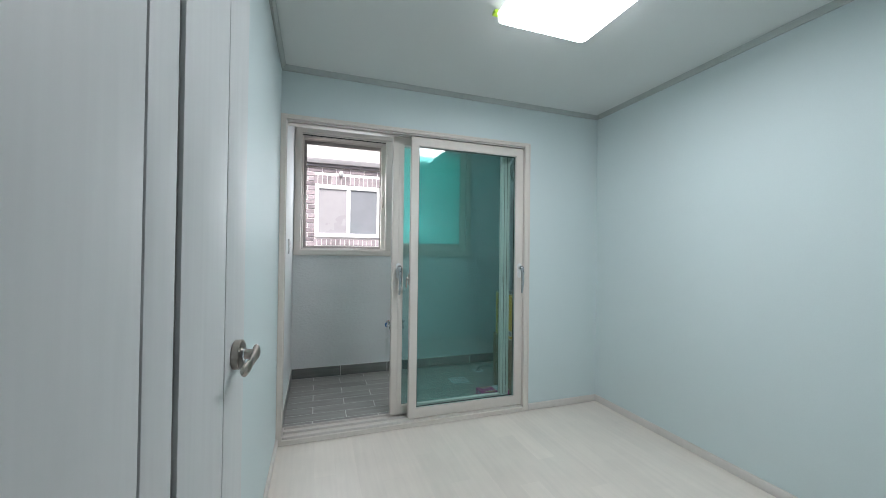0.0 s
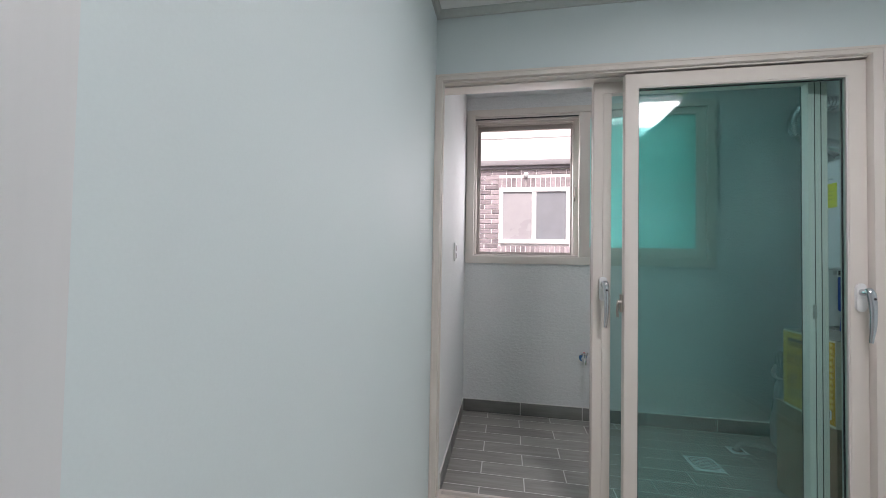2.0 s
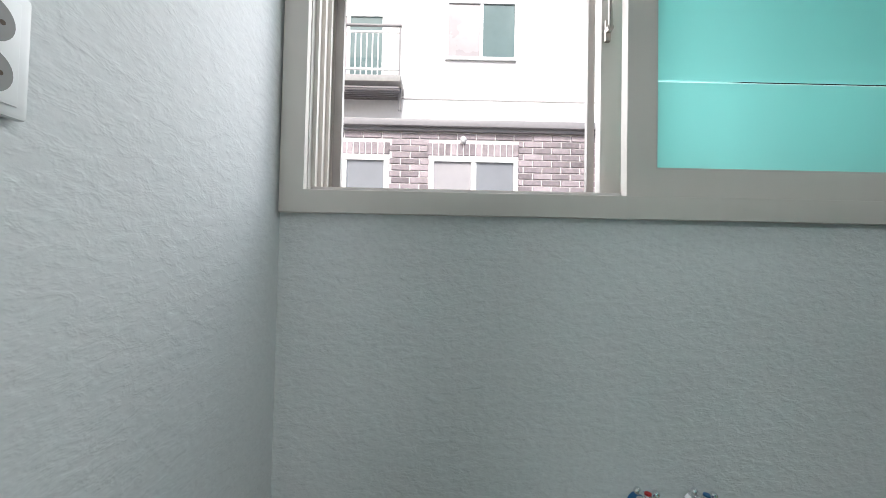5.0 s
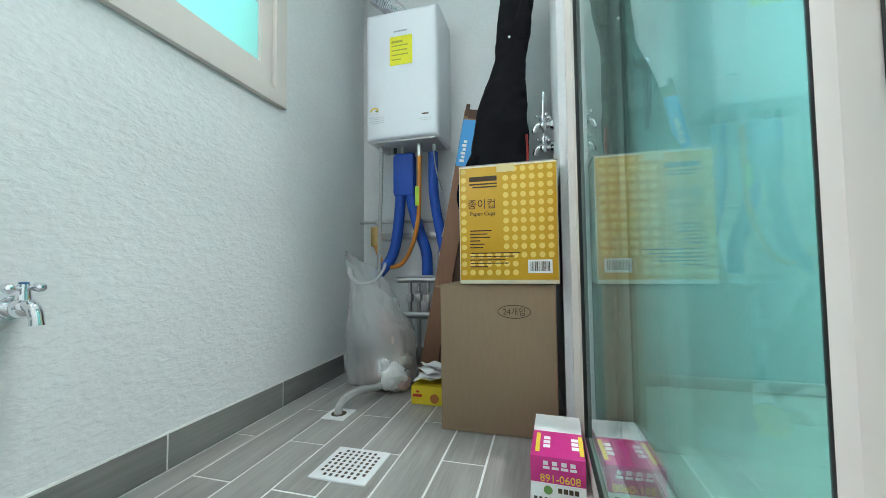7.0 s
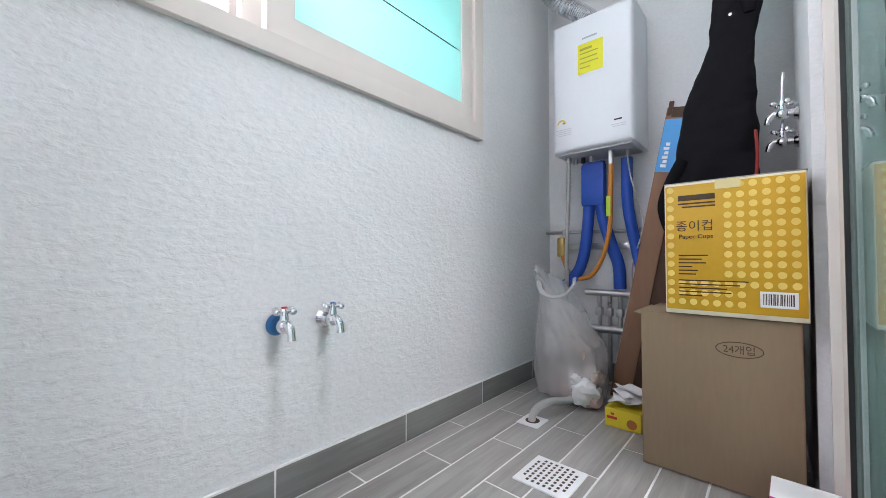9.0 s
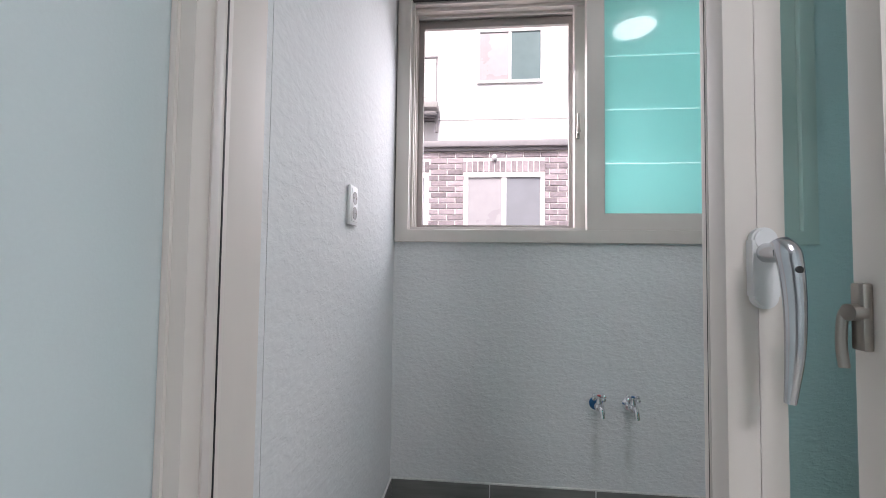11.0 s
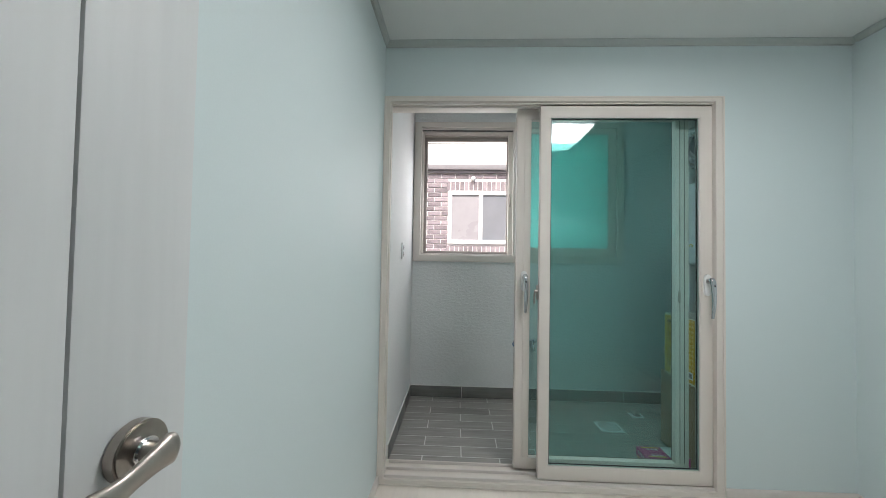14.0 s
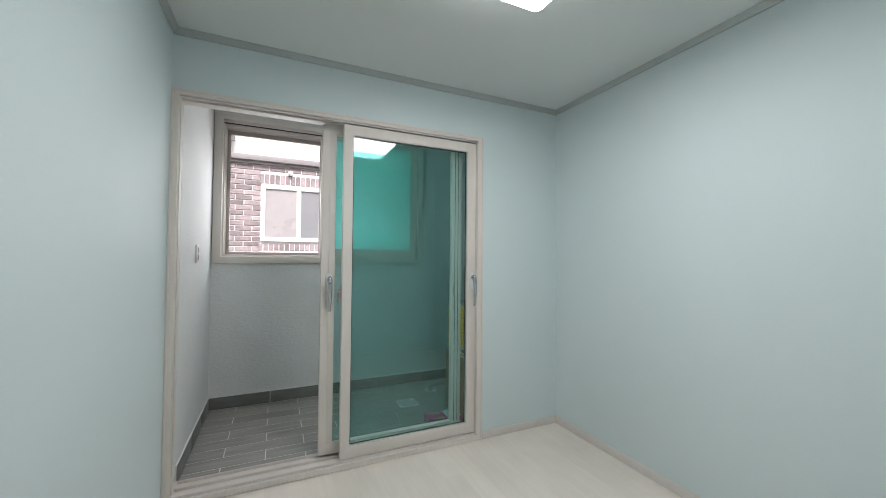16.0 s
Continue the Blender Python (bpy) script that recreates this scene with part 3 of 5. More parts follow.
WX0, WX1, WZ0, WZ1 = 0.045, 1.818, 1.217, 2.395
bm = pierced(BX0, BX1, -3.2, BZ, WX0, WX1, WZ0, WZ1, BY1, BY1 + 0.2)
setting("wall_balcony_north", bm, STUCCO_TAPS, "white textured outer wall under the balcony window", "wall")
bm = bx((1.840, BY0 - 0.047, -0.1), (BX1, BY0, BZ))
bx((BX0, BY0 - 0.047, 2.125), (1.840, BY0, BZ), bm=bm)
bx((-0.02, BY0 - 0.047, -0.1), (BX0 - 0.001, BY0 - 0.0005, BZ), bm=bm)
setting("wall_balcony_south", bm, STUCCO, "white textured balcony side of the door wall", "wall")

# ---- sliding balcony door ----
door = thing("door_1", (0.9, 3.08, 0.0), "half-open sliding balcony door with cream frame and green glass", "sliding door", kind="structure")
FX0, FX1, FZ1 = 0.003, 1.806, 2.090
part("frame", welded(FX0, FX1, 0.001, FZ1, 2.988, 3.060, (0.030, 0.040, 0.030, 0.024), 0.003), FRAME, door)
part("rear_frame", welded(FX0, FX1, 0.001, FZ1, 3.0605, 3.178, (0.011, 0.012, 0.029, 0.012), 0.002), FRAME, door)
part("threshold", bx((0.013, 3.1785, 0.001), (1.838, 3.198, 0.026), 0.002), FRAME, door)
part("frame_lip", welded(FX0 - 0.002, FX1 + 0.003, 0.0012, FZ1 + 0.004, 2.984, 2.9995, (0.010, 0.010, 0.008, 0.010), 0.002), FRAME, door)
for y in (3.004, 3.080, 3.150):
    part("track", bx((0.036, y, 0.0305), (1.763, y + 0.007, 0.046), 0.001), FRAME_INNER, door)
for y in (3.004, 3.052):
    part("head_track", bx((0.036, y, 2.058), (1.763, y + 0.007, 2.0655), 0.001), FRAME_INNER, door)
part("jamb_track", bx((0.0332, 3.020, 0.047), (0.037, 3.034, 2.064), 0.001), FRAME_INNER, door)
part("jamb_groove", bx((0.0325, 3.046, 0.047), (0.0338, 3.049, 2.064)), BLACK_RUBBER, door, "thin dark groove in the jamb")


def sash(parent, x0, x1, z0, z1, y0, y1, w, pane):
    """One sliding sash with its pane, seals and beads."""
    s = part("sash", welded(x0, x1, z0, z1, y0, y1, w, 0.003), FRAME, parent)
    l, r, b, t = w
    yc = (y0 + y1) / 2
    g = part("pane", bx((x0 + l - 0.006, yc - 0.003, z0 + b - 0.006), (x1 - r + 0.006, yc + 0.003, z1 - t + 0.006)), pane, s)
    g.visible_shadow = False
    bm = None
    for yy in (y0 + 0.003, y1 - 0.009):
        k = welded(x0 + l - 0.004, x1 - r + 0.004, z0 + b - 0.004, z1 - t + 0.004, yy, yy + 0.006, (0.009, 0.009, 0.009, 0.009), 0.001)
        bm = k if bm is None else merge(bm, k)
    part("seal", bm, FRAME_INNER, s)
    return s


def lever(parent, x, y, z, away):
    """A window handle: white plate, silver neck and hanging lever. away: which way it stands off, -1 to the room."""
    bm = disc((x, y, z + 0.018), (x, y + 0.013 * away, z + 0.018), 0.0175, bevel=0.003)
    disc((x, y, z - 0.060), (x, y + 0.013 * away, z - 0.060), 0.0175, bevel=0.003, bm=bm)
    bx((x - 0.0174, min(y, y + 0.0122 * away), z - 0.060), (x + 0.0174, max(y, y + 0.0122 * away), z + 0.018), bm=bm)
    part("handle_plate", bm, WHITE_PLASTIC, parent, "white handle plate")
    bm = disc((x, y + 0.010 * away, z), (x, y + 0.044 * away, z), 0.0135, bevel=0.003)
    tube([(x, y + 0.036 * away, z + 0.014), (x + 0.001, y + 0.047 * away, z - 0.004), (x + 0.004, y + 0.051 * away, z - 0.06), (x + 0.004, y + 0.050 * away, z - 0.125), (x + 0.001, y + 0.045 * away, z - 0.192)],
         [0.012, 0.0150, 0.0128, 0.0112, 0.007], n=16, bm=bm, flat=0.85)
    part("handle", bm, SILVER_PAINT, parent, "curved silver lever handle")
    part("key_hole", disc((x + 0.002, y + 0.058 * away, z - 0.022), (x + 0.002, y + 0.0625 * away, z - 0.022), 0.0045, n=14), BLACK_RUBBER, parent)


front_sash = sash(door, 0.856, 1.764, 0.047, 2.053, 3.015, 3.055, (0.052, 0.062, 0.068, 0.060), SASH_GLASS)
lever(front_sash, 1.733, 3.015, 1.115, -1)
part("gasket", welded(0.9155, 1.6945, 0.122, 1.9865, 3.0330, 3.0372, (0.004, 0.004, 0.004, 0.004), 0), BLACK_RUBBER, front_sash, "dark glazing gasket")
RZ1 = 2.068
rear_sash = part("sash", welded(0.745, 1.700, 0.047, RZ1, 3.112, 3.150, (0.043, 0.072, 0.060, 0.055), 0.003), FRAME, door)
g = part("pane", bx((0.7575, 3.1512, 0.062), (1.688, 3.1572, RZ1 - 0.014)), SASH_GLASS, rear_sash)
g.visible_shadow = False
part("back_lip", welded(0.7455, 1.6995, 0.048, RZ1 - 0.001, 3.1502, 3.167, (0.0120, 0.060, 0.050, 0.040), 0.002), FRAME, rear_sash)
part("gasket", welded(0.7577, 1.6393, 0.0983, RZ1 - 0.0412, 3.1574, 3.1662, (0.0018, 0.004, 0.003, 0.003), 0), BLACK_RUBBER, rear_sash, "dark glazing gasket")
part("glass_spacer", bx((0.7582, 3.1503, 0.063), (0.7865, 3.1510, RZ1 - 0.015)), SPACER, rear_sash, "dark edge seal of the glazing")
lever(rear_sash, 0.790, 3.112, 1.112, -1)
bm = bx((0.844, 3.030, 0.995), (0.8555, 3.046, 1.075), 0.003)
tube([(0.846, 3.046, 1.045), (0.840, 3.050, 1.035), (0.837, 3.050, 1.0), (0.838, 3.048, 0.972)], 0.0055, bm=bm)
disc((0.850, 3.038, 1.04), (0.834, 3.038, 1.04), 0.010, bm=bm)
part("crescent_lock", bm, NICKEL, front_sash, "metal crescent lock")
bm = bx((1.640, 3.1040, 0.99), (1.652, 3.1125, 1.05), 0.002)
part("latch", bm, NICKEL, rear_sash, "small metal latch")
part("stile_step", bx((0.7882, 3.1125, 0.1075), (0.825, 3.1282, RZ1 - 0.0555), 0.002), FRAME, rear_sash)
for x in (1.650, 1.674):
    part("stile_groove", bx((x, 3.1112, 0.11), (x + 0.003, 3.1124, RZ1 - 0.056)), BLACK_RUBBER, rear_sash, "dark groove along the stile")
part("weather_strip", bx((0.7448, 3.1545, 0.06), (0.7453, 3.1553, 2.04)), BLACK_RUBBER, rear_sash, "black rubber seal")

# ---- balcony window ----
window = thing("window_1", (0.93, 4.35, 1.187), "cream sliding balcony window with one half open", "window", kind="structure")
part("frame", welded(0.018, 1.848, 1.187, 2.425, 4.244, 4.268, (0.062, 0.062, 0.058, 0.048), 0.004), FRAME, window)
part("lining", welded(0.046, 1.817, 1.2175, 2.3945, 4.2685, 4.472, (0.036, 0.036, 0.030, 0.034), 0.002), FRAME_INNER, window)
for y in (4.290, 4.340, 4.392, 4.44):
    part("track", bx((0.083, y, 1.2478), (1.780, y + 0.008, 1.260), 0.001), FRAME_INNER, window)
    part("jamb_track", bx((0.0822, y - 0.004, 1.2605), (0.093, y + 0.010, 2.350), 0.001), FRAME, window)
    part("head_track", bx((0.083, y, 2.344), (1.780, y + 0.008, 2.3602), 0.001), FRAME_INNER, window)


def frosted_sash(x0, x1, z0, z1, y0, y1, w, frost):
    """A sash whose frosted pane is crossed by three clear stripes."""
    s = part("sash", welded(x0, x1, z0, z1, y0, y1, w, 0.003), FRAME, window)
    l, r, b, t = w
    yc = (y0 + y1) / 2
    edges = [z0 + b - 0.006, 1.552, 1.800, 2.050, z1 - t + 0.006]
    for k, (lo, hi) in enumerate(zip(edges, edges[1:])):
        pieces_of = [("pane", lo + (0.0025 if k else 0), hi - (0.0025 if k < 3 else 0), frost)]
        if k:
            pieces_of.append(("clear_stripe", lo - 0.0025, lo + 0.0025, CLEAR_BAND))
        for nm, a, c, m in pieces_of:
            g = part(nm, bx((x0 + l - 0.006, yc - 0.003, a), (x1 - r + 0.006, yc + 0.003, c)), m, s, "clear stripe in the frosted pane" if m is CLEAR_BAND else "")
            g.visible_shadow = False
    bm = None
    for yy in (y0 + 0.003, y1 - 0.009):
        k = welded(x0 + l - 0.004, x1 - r + 0.004, z0 + b - 0.004, z1 - t + 0.004, yy, yy + 0.006, (0.009, 0.009, 0.009, 0.009), 0.001)
        bm = k if bm is None else merge(bm, k)
    part("seal", bm, FRAME_INNER, s)
    return s


frosted_sash(0.895, 1.785, 1.247, 2.376, 4.262, 4.296, (0.075, 0.062, 0.071, 0.045), FROST)
rear_window_sash = frosted_sash(0.862, 1.772, 1.262, 2.362, 4.346, 4.380, (0.055, 0.062, 0.056, 0.056), FROST_REAR)
bm = bx((0.868, 4.332, 1.69), (0.884, 4.345, 1.75), 0.003)
disc((0.876, 4.345, 1.72), (0.876, 4.318, 1.72), 0.009, bm=bm)
tube([(0.876, 4.322, 1.72), (0.874, 4.315, 1.74), (0.872, 4.312, 1.775), (0.872, 4.313, 1.80)], 0.006, bm=bm)
part("crescent_lock", bm, NICKEL, rear_window_sash, "metal crescent lock")
bm = welded(0.094, 0.878, 1.262, 2.345, 4.425, 4.445, (0.026, 0.022, 0.022, 0.036), 0.002)
part("head_gap", bx((0.083, 4.272, 2.3545), (0.890, 4.286, 2.3603)), BLACK_RUBBER, window, "dark gap under the window head")
part("screen_frame", bm, surface("taupe_aluminium", (0.36, 0.33, 0.31), 0.4, vary=0.05, grain=30, stain=6, bump=0.03), window, "taupe aluminium outer frame")

# ---- room door leaf, open along the wall ----
leaf = thing("door_2", (0.03, 0.68, 0.0), "open pale grey woodgrain room door with vertical grooves", "door", kind="structure")
LW, LT = 0.806, 0.038
along = Matrix.Translation((-0.018, 0.68, 0)) @ Matrix.Rotation(radians(-5.53), 4, "Z")


def on_leaf(bm):
    return turned(bm, along)


GROOVES = ((0.357, 0.006), (0.453, 0.020), (0.668, 0.0034))     # place along the leaf, width
edge = 0.0
for u, w in GROOVES + ((LW + 0.001, 0.002),):
    part("panel", on_leaf(bx((-0.010, edge, 0.012), (0.0, u - w / 2, 2.035), 0.0018)), DOOR_SKIN, leaf)
    edge = u + w / 2
part("core", on_leaf(bx((-LT, 0.0, 0.012), (-0.0102, LW, 2.035), 0.001)), DOOR_SKIN, leaf)
for u, w in GROOVES:
    part("groove", on_leaf(bx((-0.0099, u - w / 2 - 0.0005, 0.013), (-0.0075, u + w / 2 + 0.0005, 2.034))), DOOR_GROOVE, leaf, "dark sunken groove")
HU, HZ = 0.735, 0.988
part("rosette", on_leaf(disc((0.0, HU, HZ), (0.016, HU, HZ), 0.033, n=40, bevel=0.002)), NICKEL, leaf, "round brushed nickel rosette")
part("neck_ring", on_leaf(disc((0.0165, HU, HZ), (0.0225, HU, HZ), 0.0155, n=30, bevel=0.002)), CHROME, leaf, "bright chrome neck ring")
bm = disc((0.014, HU, HZ), (0.024, HU, HZ), 0.0125, bevel=0.002)
disc((0.016, HU, HZ), (0.040, HU, HZ), 0.0105, bm=bm)
tube([(0.042, HU + 0.013, HZ + 0.004), (0.044, HU + 0.004, HZ + 0.003), (0.045, HU - 0.016, HZ - 0.001), (0.044, HU - 0.038, HZ - 0.008), (0.043, HU - 0.058, HZ - 0.013), (0.042, HU - 0.078, HZ - 0.013), (0.041, HU - 0.092, HZ - 0.011)],
     [0.0060, 0.0088, 0.0068, 0.0056, 0.0066, 0.0070, 0.0040], n=24, bm=bm, flat=2.1)
part("handle", on_leaf(bm), NICKEL, leaf, "wavy brushed nickel lever handle")
for z in (0.25, 1.02, 1.82):
    part("hinge", on_leaf(disc((-0.004, -0.006, z), (-0.004, -0.006, z + 0.10), 0.006, n=14)), NICKEL, leaf, "nickel hinge")
# entrance lining
lining = thing("door_lining", (0.48, 0.6, 0.0), "pale grey lining of the room entrance", "door frame", kind="structure")
part("jamb", bx((0.0005, RY0 - 0.135, 0.001), (0.026, RY0 + 0.014, 2.058), 0.002), DOOR_SKIN, lining)
part("jamb", bx((0.924, RY0 - 0.135, 0.001), (0.9495, RY0 + 0.014, 2.058), 0.002), DOOR_SKIN, lining)
part("head", bx((0.027, RY0 - 0.135, 2.036), (0.923, RY0 + 0.014, 2.058), 0.002), DOOR_SKIN, lining)

# ---- lamps ----
lamp = thing("ceiling_lamp", (1.273, 1.80, RZ), "lit square white ceiling lamp with rounded corners", "ceiling lamp")
def slab(cx, cy, w, d, z0, z1, r, taper=0.0):
    bm = bmesh.new()
    rings = []
    for z, s in ((z0, taper), (z1, 0.0)):
        ring = []
        for k, (sx, sy) in enumerate(((1, 1), (-1, 1), (-1, -1), (1, -1))):
            for j in range(7):
                a = math.pi / 2 * (k + j / 6)
                ring.append(bm.verts.new((cx + sx * (w / 2 - r) + (r - s) * math.cos(a), cy + sy * (d / 2 - r) + (r - s) * math.sin(a), z)))
        rings.append(ring)
    n = len(rings[0])
    for i in range(n):
        bm.faces.new((rings[0][i], rings[0][(i + 1) % n], rings[1][(i + 1) % n], rings[1][i]))
    bm.faces.new(rings[0][::-1])
    bm.faces.new(rings[1])
    bmesh.ops.recalc_face_normals(bm, faces=bm.faces[:])
    return bm


part("housing", slab(1.273, 1.80, 0.475, 0.46, 2.365, 2.399, 0.03), WHITE_PLASTIC, lamp)
part("diffuser", slab(1.273, 1.80, 0.502, 0.490, 2.324, 2.330, 0.035, 0.008), LAMP_COVER, lamp, "glowing white diffuser")
part("diffuser_rim", slab(1.273, 1.80, 0.512, 0.50, 2.3305, 2.3645, 0.035, 0.004), LAMP_RIM, lamp, "softly glowing rim of the diffuser")
for sx, sy in ((1, 1), (-1, 1), (-1, -1), (1, -1)):
    c = Vector((1.273 + sx * 0.251, 1.80 + sy * 0.245, 0))
    part("corner_clip", bx((c.x - 0.016, c.y - 0.016, 2.366), (c.x + 0.016, c.y + 0.016, 2.384), 0.004), LIME, lamp, "lime green corner trim")
blamp = thing("balcony_ceiling_lamp", (1.31, 3.80, BZ), "lit round white ceiling lamp on the balcony", "ceiling lamp")
part("base", disc((1.31, 3.80, BZ - 0.018), (1.31, 3.80, BZ - 0.001), 0.125, n=40, bevel=0.003), WHITE_PLASTIC, blamp)
part("diffuser", disc((1.31, 3.80, BZ - 0.066), (1.31, 3.80, BZ - 0.061), 0.104, 0.114, n=40, bevel=0.002), BALCONY_COVER, blamp, "glowing white diffuser")
part("diffuser_rim", disc((1.31, 3.80, BZ - 0.0605), (1.31, 3.80, BZ - 0.0185), 0.115, 0.122, n=40, bevel=0.002), BALCONY_RIM, blamp, "softly glowing rim of the diffuser")

# ---- taps, sockets, drain ----
def tap(name, base, label, ring, cap, group, riser=False):
    """A wall tap at the origin that stands off along -y."""
    t = thing(name, (0, 0, 0), label, "tap", group)
    part("escutcheon", disc((0, 0, 0), (0, -0.014, 0), 0.031, 0.022, n=32, bevel=0.002), ring, t)
    bm = disc((0, -0.012, 0), (0, -0.046, 0), 0.0145)
    ball((0, -0.044, 0), 0.0205, bm=bm)
    disc((0, -0.044, 0.010), (0, -0.044, 0.032), 0.0135, 0.010, bm=bm)
    part("body", bm, CHROME, t)
    part("spout", tube([(0, -0.044, 0.002), (0, -0.064, 0.004), (0, -0.078, -0.006), (0, -0.084, -0.022), (0, -0.085, -0.032)], [0.0125, 0.012, 0.0115, 0.0105, 0.012], n=16), CHROME, t)
    h = disc((0, -0.044, 0.030), (0, -0.044, 0.046), 0.011, bevel=0.002)
    for k in range(4):
        a = radians(25 + 90 * k)
        d = Vector((math.cos(a), math.sin(a), 0))
        disc(Vector((0, -0.044, 0.039)), Vector((0, -0.044, 0.039)) + d * 0.026, 0.005, n=10, bm=h)
        ball(Vector((0, -0.044, 0.039)) + d * 0.028, 0.0095, bm=h)
    hd = part("handle", h, CHROME, t)
    part("cap", disc((0, -0.044, 0.046), (0, -0.044, 0.0495), 0.008, bevel=0.001), cap, hd)
    if riser:
        part("riser", disc((0.0, -0.044, 0.050), (0.004, -0.040, 0.150), 0.0055, n=12), CHROME, t, "thin chrome riser pipe")
    t.matrix_basis = base
    return t


tap("wall_tap", pose(0.934, BY1 - 0.001, 0.478), "chrome wall tap with blue backplate and red cap", BLUE_PLASTIC, RED_INK, "balcony wall taps")
tap("wall_tap", pose(1.075, BY1 - 0.001, 0.478), "chrome wall tap with chrome backplate and blue cap", CHROME, BLUE_PLASTIC, "balcony wall taps")
cold2 = tap("wall_tap", pose(2.30, BY0 + 0.001, 1.175, 0, 0, 180), "chrome wall tap above the stacked boxes", CHROME, CHROME, "balcony wall taps", True)
tagged(copy_thing(cold2, pose(2.345, BY0 + 0.001, 1.085, 0, 0, 180)), "lower chrome wall tap above the stacked boxes")


def socket_plate(name, m, label):
    """A white double socket, its face to +x."""
    t = thing(name, (0, 0, 0), label, "socket", "double wall sockets")
    part("plate", bx((0, -0.036, -0.060), (0.011, 0.036, 0.060), 0.005), WHITE_PLASTIC, t)
    part("inset", bx((0.0105, -0.025, -0.049), (0.0125, 0.025, 0.049), 0.0009), WHITE_PLASTIC, t)
    for z in (0.023, -0.023):
        # Flat disc: the shade inside the socket's hollow is painted in as grey.
        s = part("socket", disc((0.0115, 0, z), (0.0131, 0, z), 0.0200, n=28), SOCKET_SHADE, t, "round socket with its recess shade painted grey")
        for y in (-0.0095, 0.0095):
            part("pin_hole", disc((0.0127, y, z), (0.0135, y, z), 0.0024, n=12), INK, s)
    t.matrix_basis = m
    return t


socket_plate("double_socket", pose(BX0 + 0.0005, 3.650, 1.262), "white double wall socket on the balcony side wall")
socket_plate("double_socket", pose(0.0005, 1.715, 0.585), "white double wall socket beside the open door")

drain = thing("floor_drain", (1.54, 3.785, 0.0), "square white floor drain grate with rows of holes", "drain")
part("grate", bx((1.458, 3.703, -0.001), (1.622, 3.867, 0.005), 0.002), WHITE_PLASTIC, drain)
hole = None
for i in range(8):
    for j in range(8):
        if (i in (0, 7)) and (j in (0, 7)):
            continue
        x, y = 1.54 + (i - 3.5) * 0.0175, 3.785 + (j - 3.5) * 0.0175
        if hole is None:
            hole = put_mesh("hole", bx((-0.005, -0.004, 0.0046), (0.005, 0.004, 0.0056)), INK, (0, 0, 0))
            ob = hole
        else:
            ob = new("hole", hole.data)
        ob.parent = drain
        ob.location = Vector((x, y, 0)) - ORIGIN[drain]

# ---- things at the balcony's end ----
boiler = thing("gas_boiler", (2.44, 3.94, 1.2), "white wall-hung gas boiler with yellow sticker", "boiler")
bm = bx((2.312, 3.738, 1.195), (BX1 - 0.001, 4.132, 1.868))
bmesh.ops.bevel(bm, geom=[e for e in bm.edges if all(v.co.x < 2.4 for v in e.verts)], offset=0.032, segments=6, affect="EDGES", profile=0.55)
part("casing", bm, BOILER_WHITE, boiler)
part("bottom_plate", bx((2.335, 3.758, 1.187), (2.545, 4.112, 1.1955), 0.002), BOILER_DARK, boiler)
st = part("sticker", bx((2.3108, 3.872, 1.572), (2.3122, 3.994, 1.722)), STICKER, boiler, "bright yellow notice sticker")
bm = None
for k, (w, h) in enumerate(((0.06, 0.012), (0.09, 0.006), (0.085, 0.006), (0.09, 0.006), (0.05, 0.006))):
    z = 1.70 - k * 0.024
    bm = bx((2.3102, 3.984 - w, z - h), (2.3109, 3.984, z), bm=bm)
part("print", bm, plain("olive_print", (0.42, 0.40, 0.03), 0.5), st)
bm = bx((2.3108, 3.90, 1.745), (2.3121, 3.972, 1.753))
part("name_mark", bm, plain("grey_print", (0.40, 0.42, 0.46), 0.4), boiler)
bm = bx((2.3108, 4.055, 1.336), (2.3121, 4.108, 1.366), 0.0004)
ef = part("energy_label", bm, WHITE_PAPER, boiler, "small energy label")
part("arc", tube([(2.3100, 4.103, 1.344), (2.3100, 4.092, 1.358), (2.3100, 4.078, 1.362), (2.3100, 4.066, 1.356), (2.3100, 4.060, 1.344)], 0.0035, n=8), YELLOW_INK, ef)
part("mark", bx((2.3100, 4.062, 1.342), (2.3106, 4.075, 1.350)), GREEN_INK, ef)
for a, b in (((4.03, 1.275), (4.11, 1.315)), ((3.775, 1.265), (3.84, 1.285))):
    bm = None
    for k in range(4 if a[0] > 4 else 2):
        z = b[1] - 0.01 * k
        bm = bx((2.3108, a[0], z - 0.003), (2.3121, b[0] - 0.008 * (k % 2), z), bm=bm)
    part("small_print", bm, plain("faint_print", (0.58, 0.60, 0.64), 0.4), boiler)
part("emblem", bx((2.3108, 3.79, 1.302), (2.3121, 3.825, 1.309)), INK, boiler)
for y in (4.06, 4.02, 3.98, 3.80):
    part("stub", disc((2.44, y, 1.155), (2.44, y, 1.1865), 0.010), STEEL if y != 4.02 else BLACK_RUBBER, boiler)

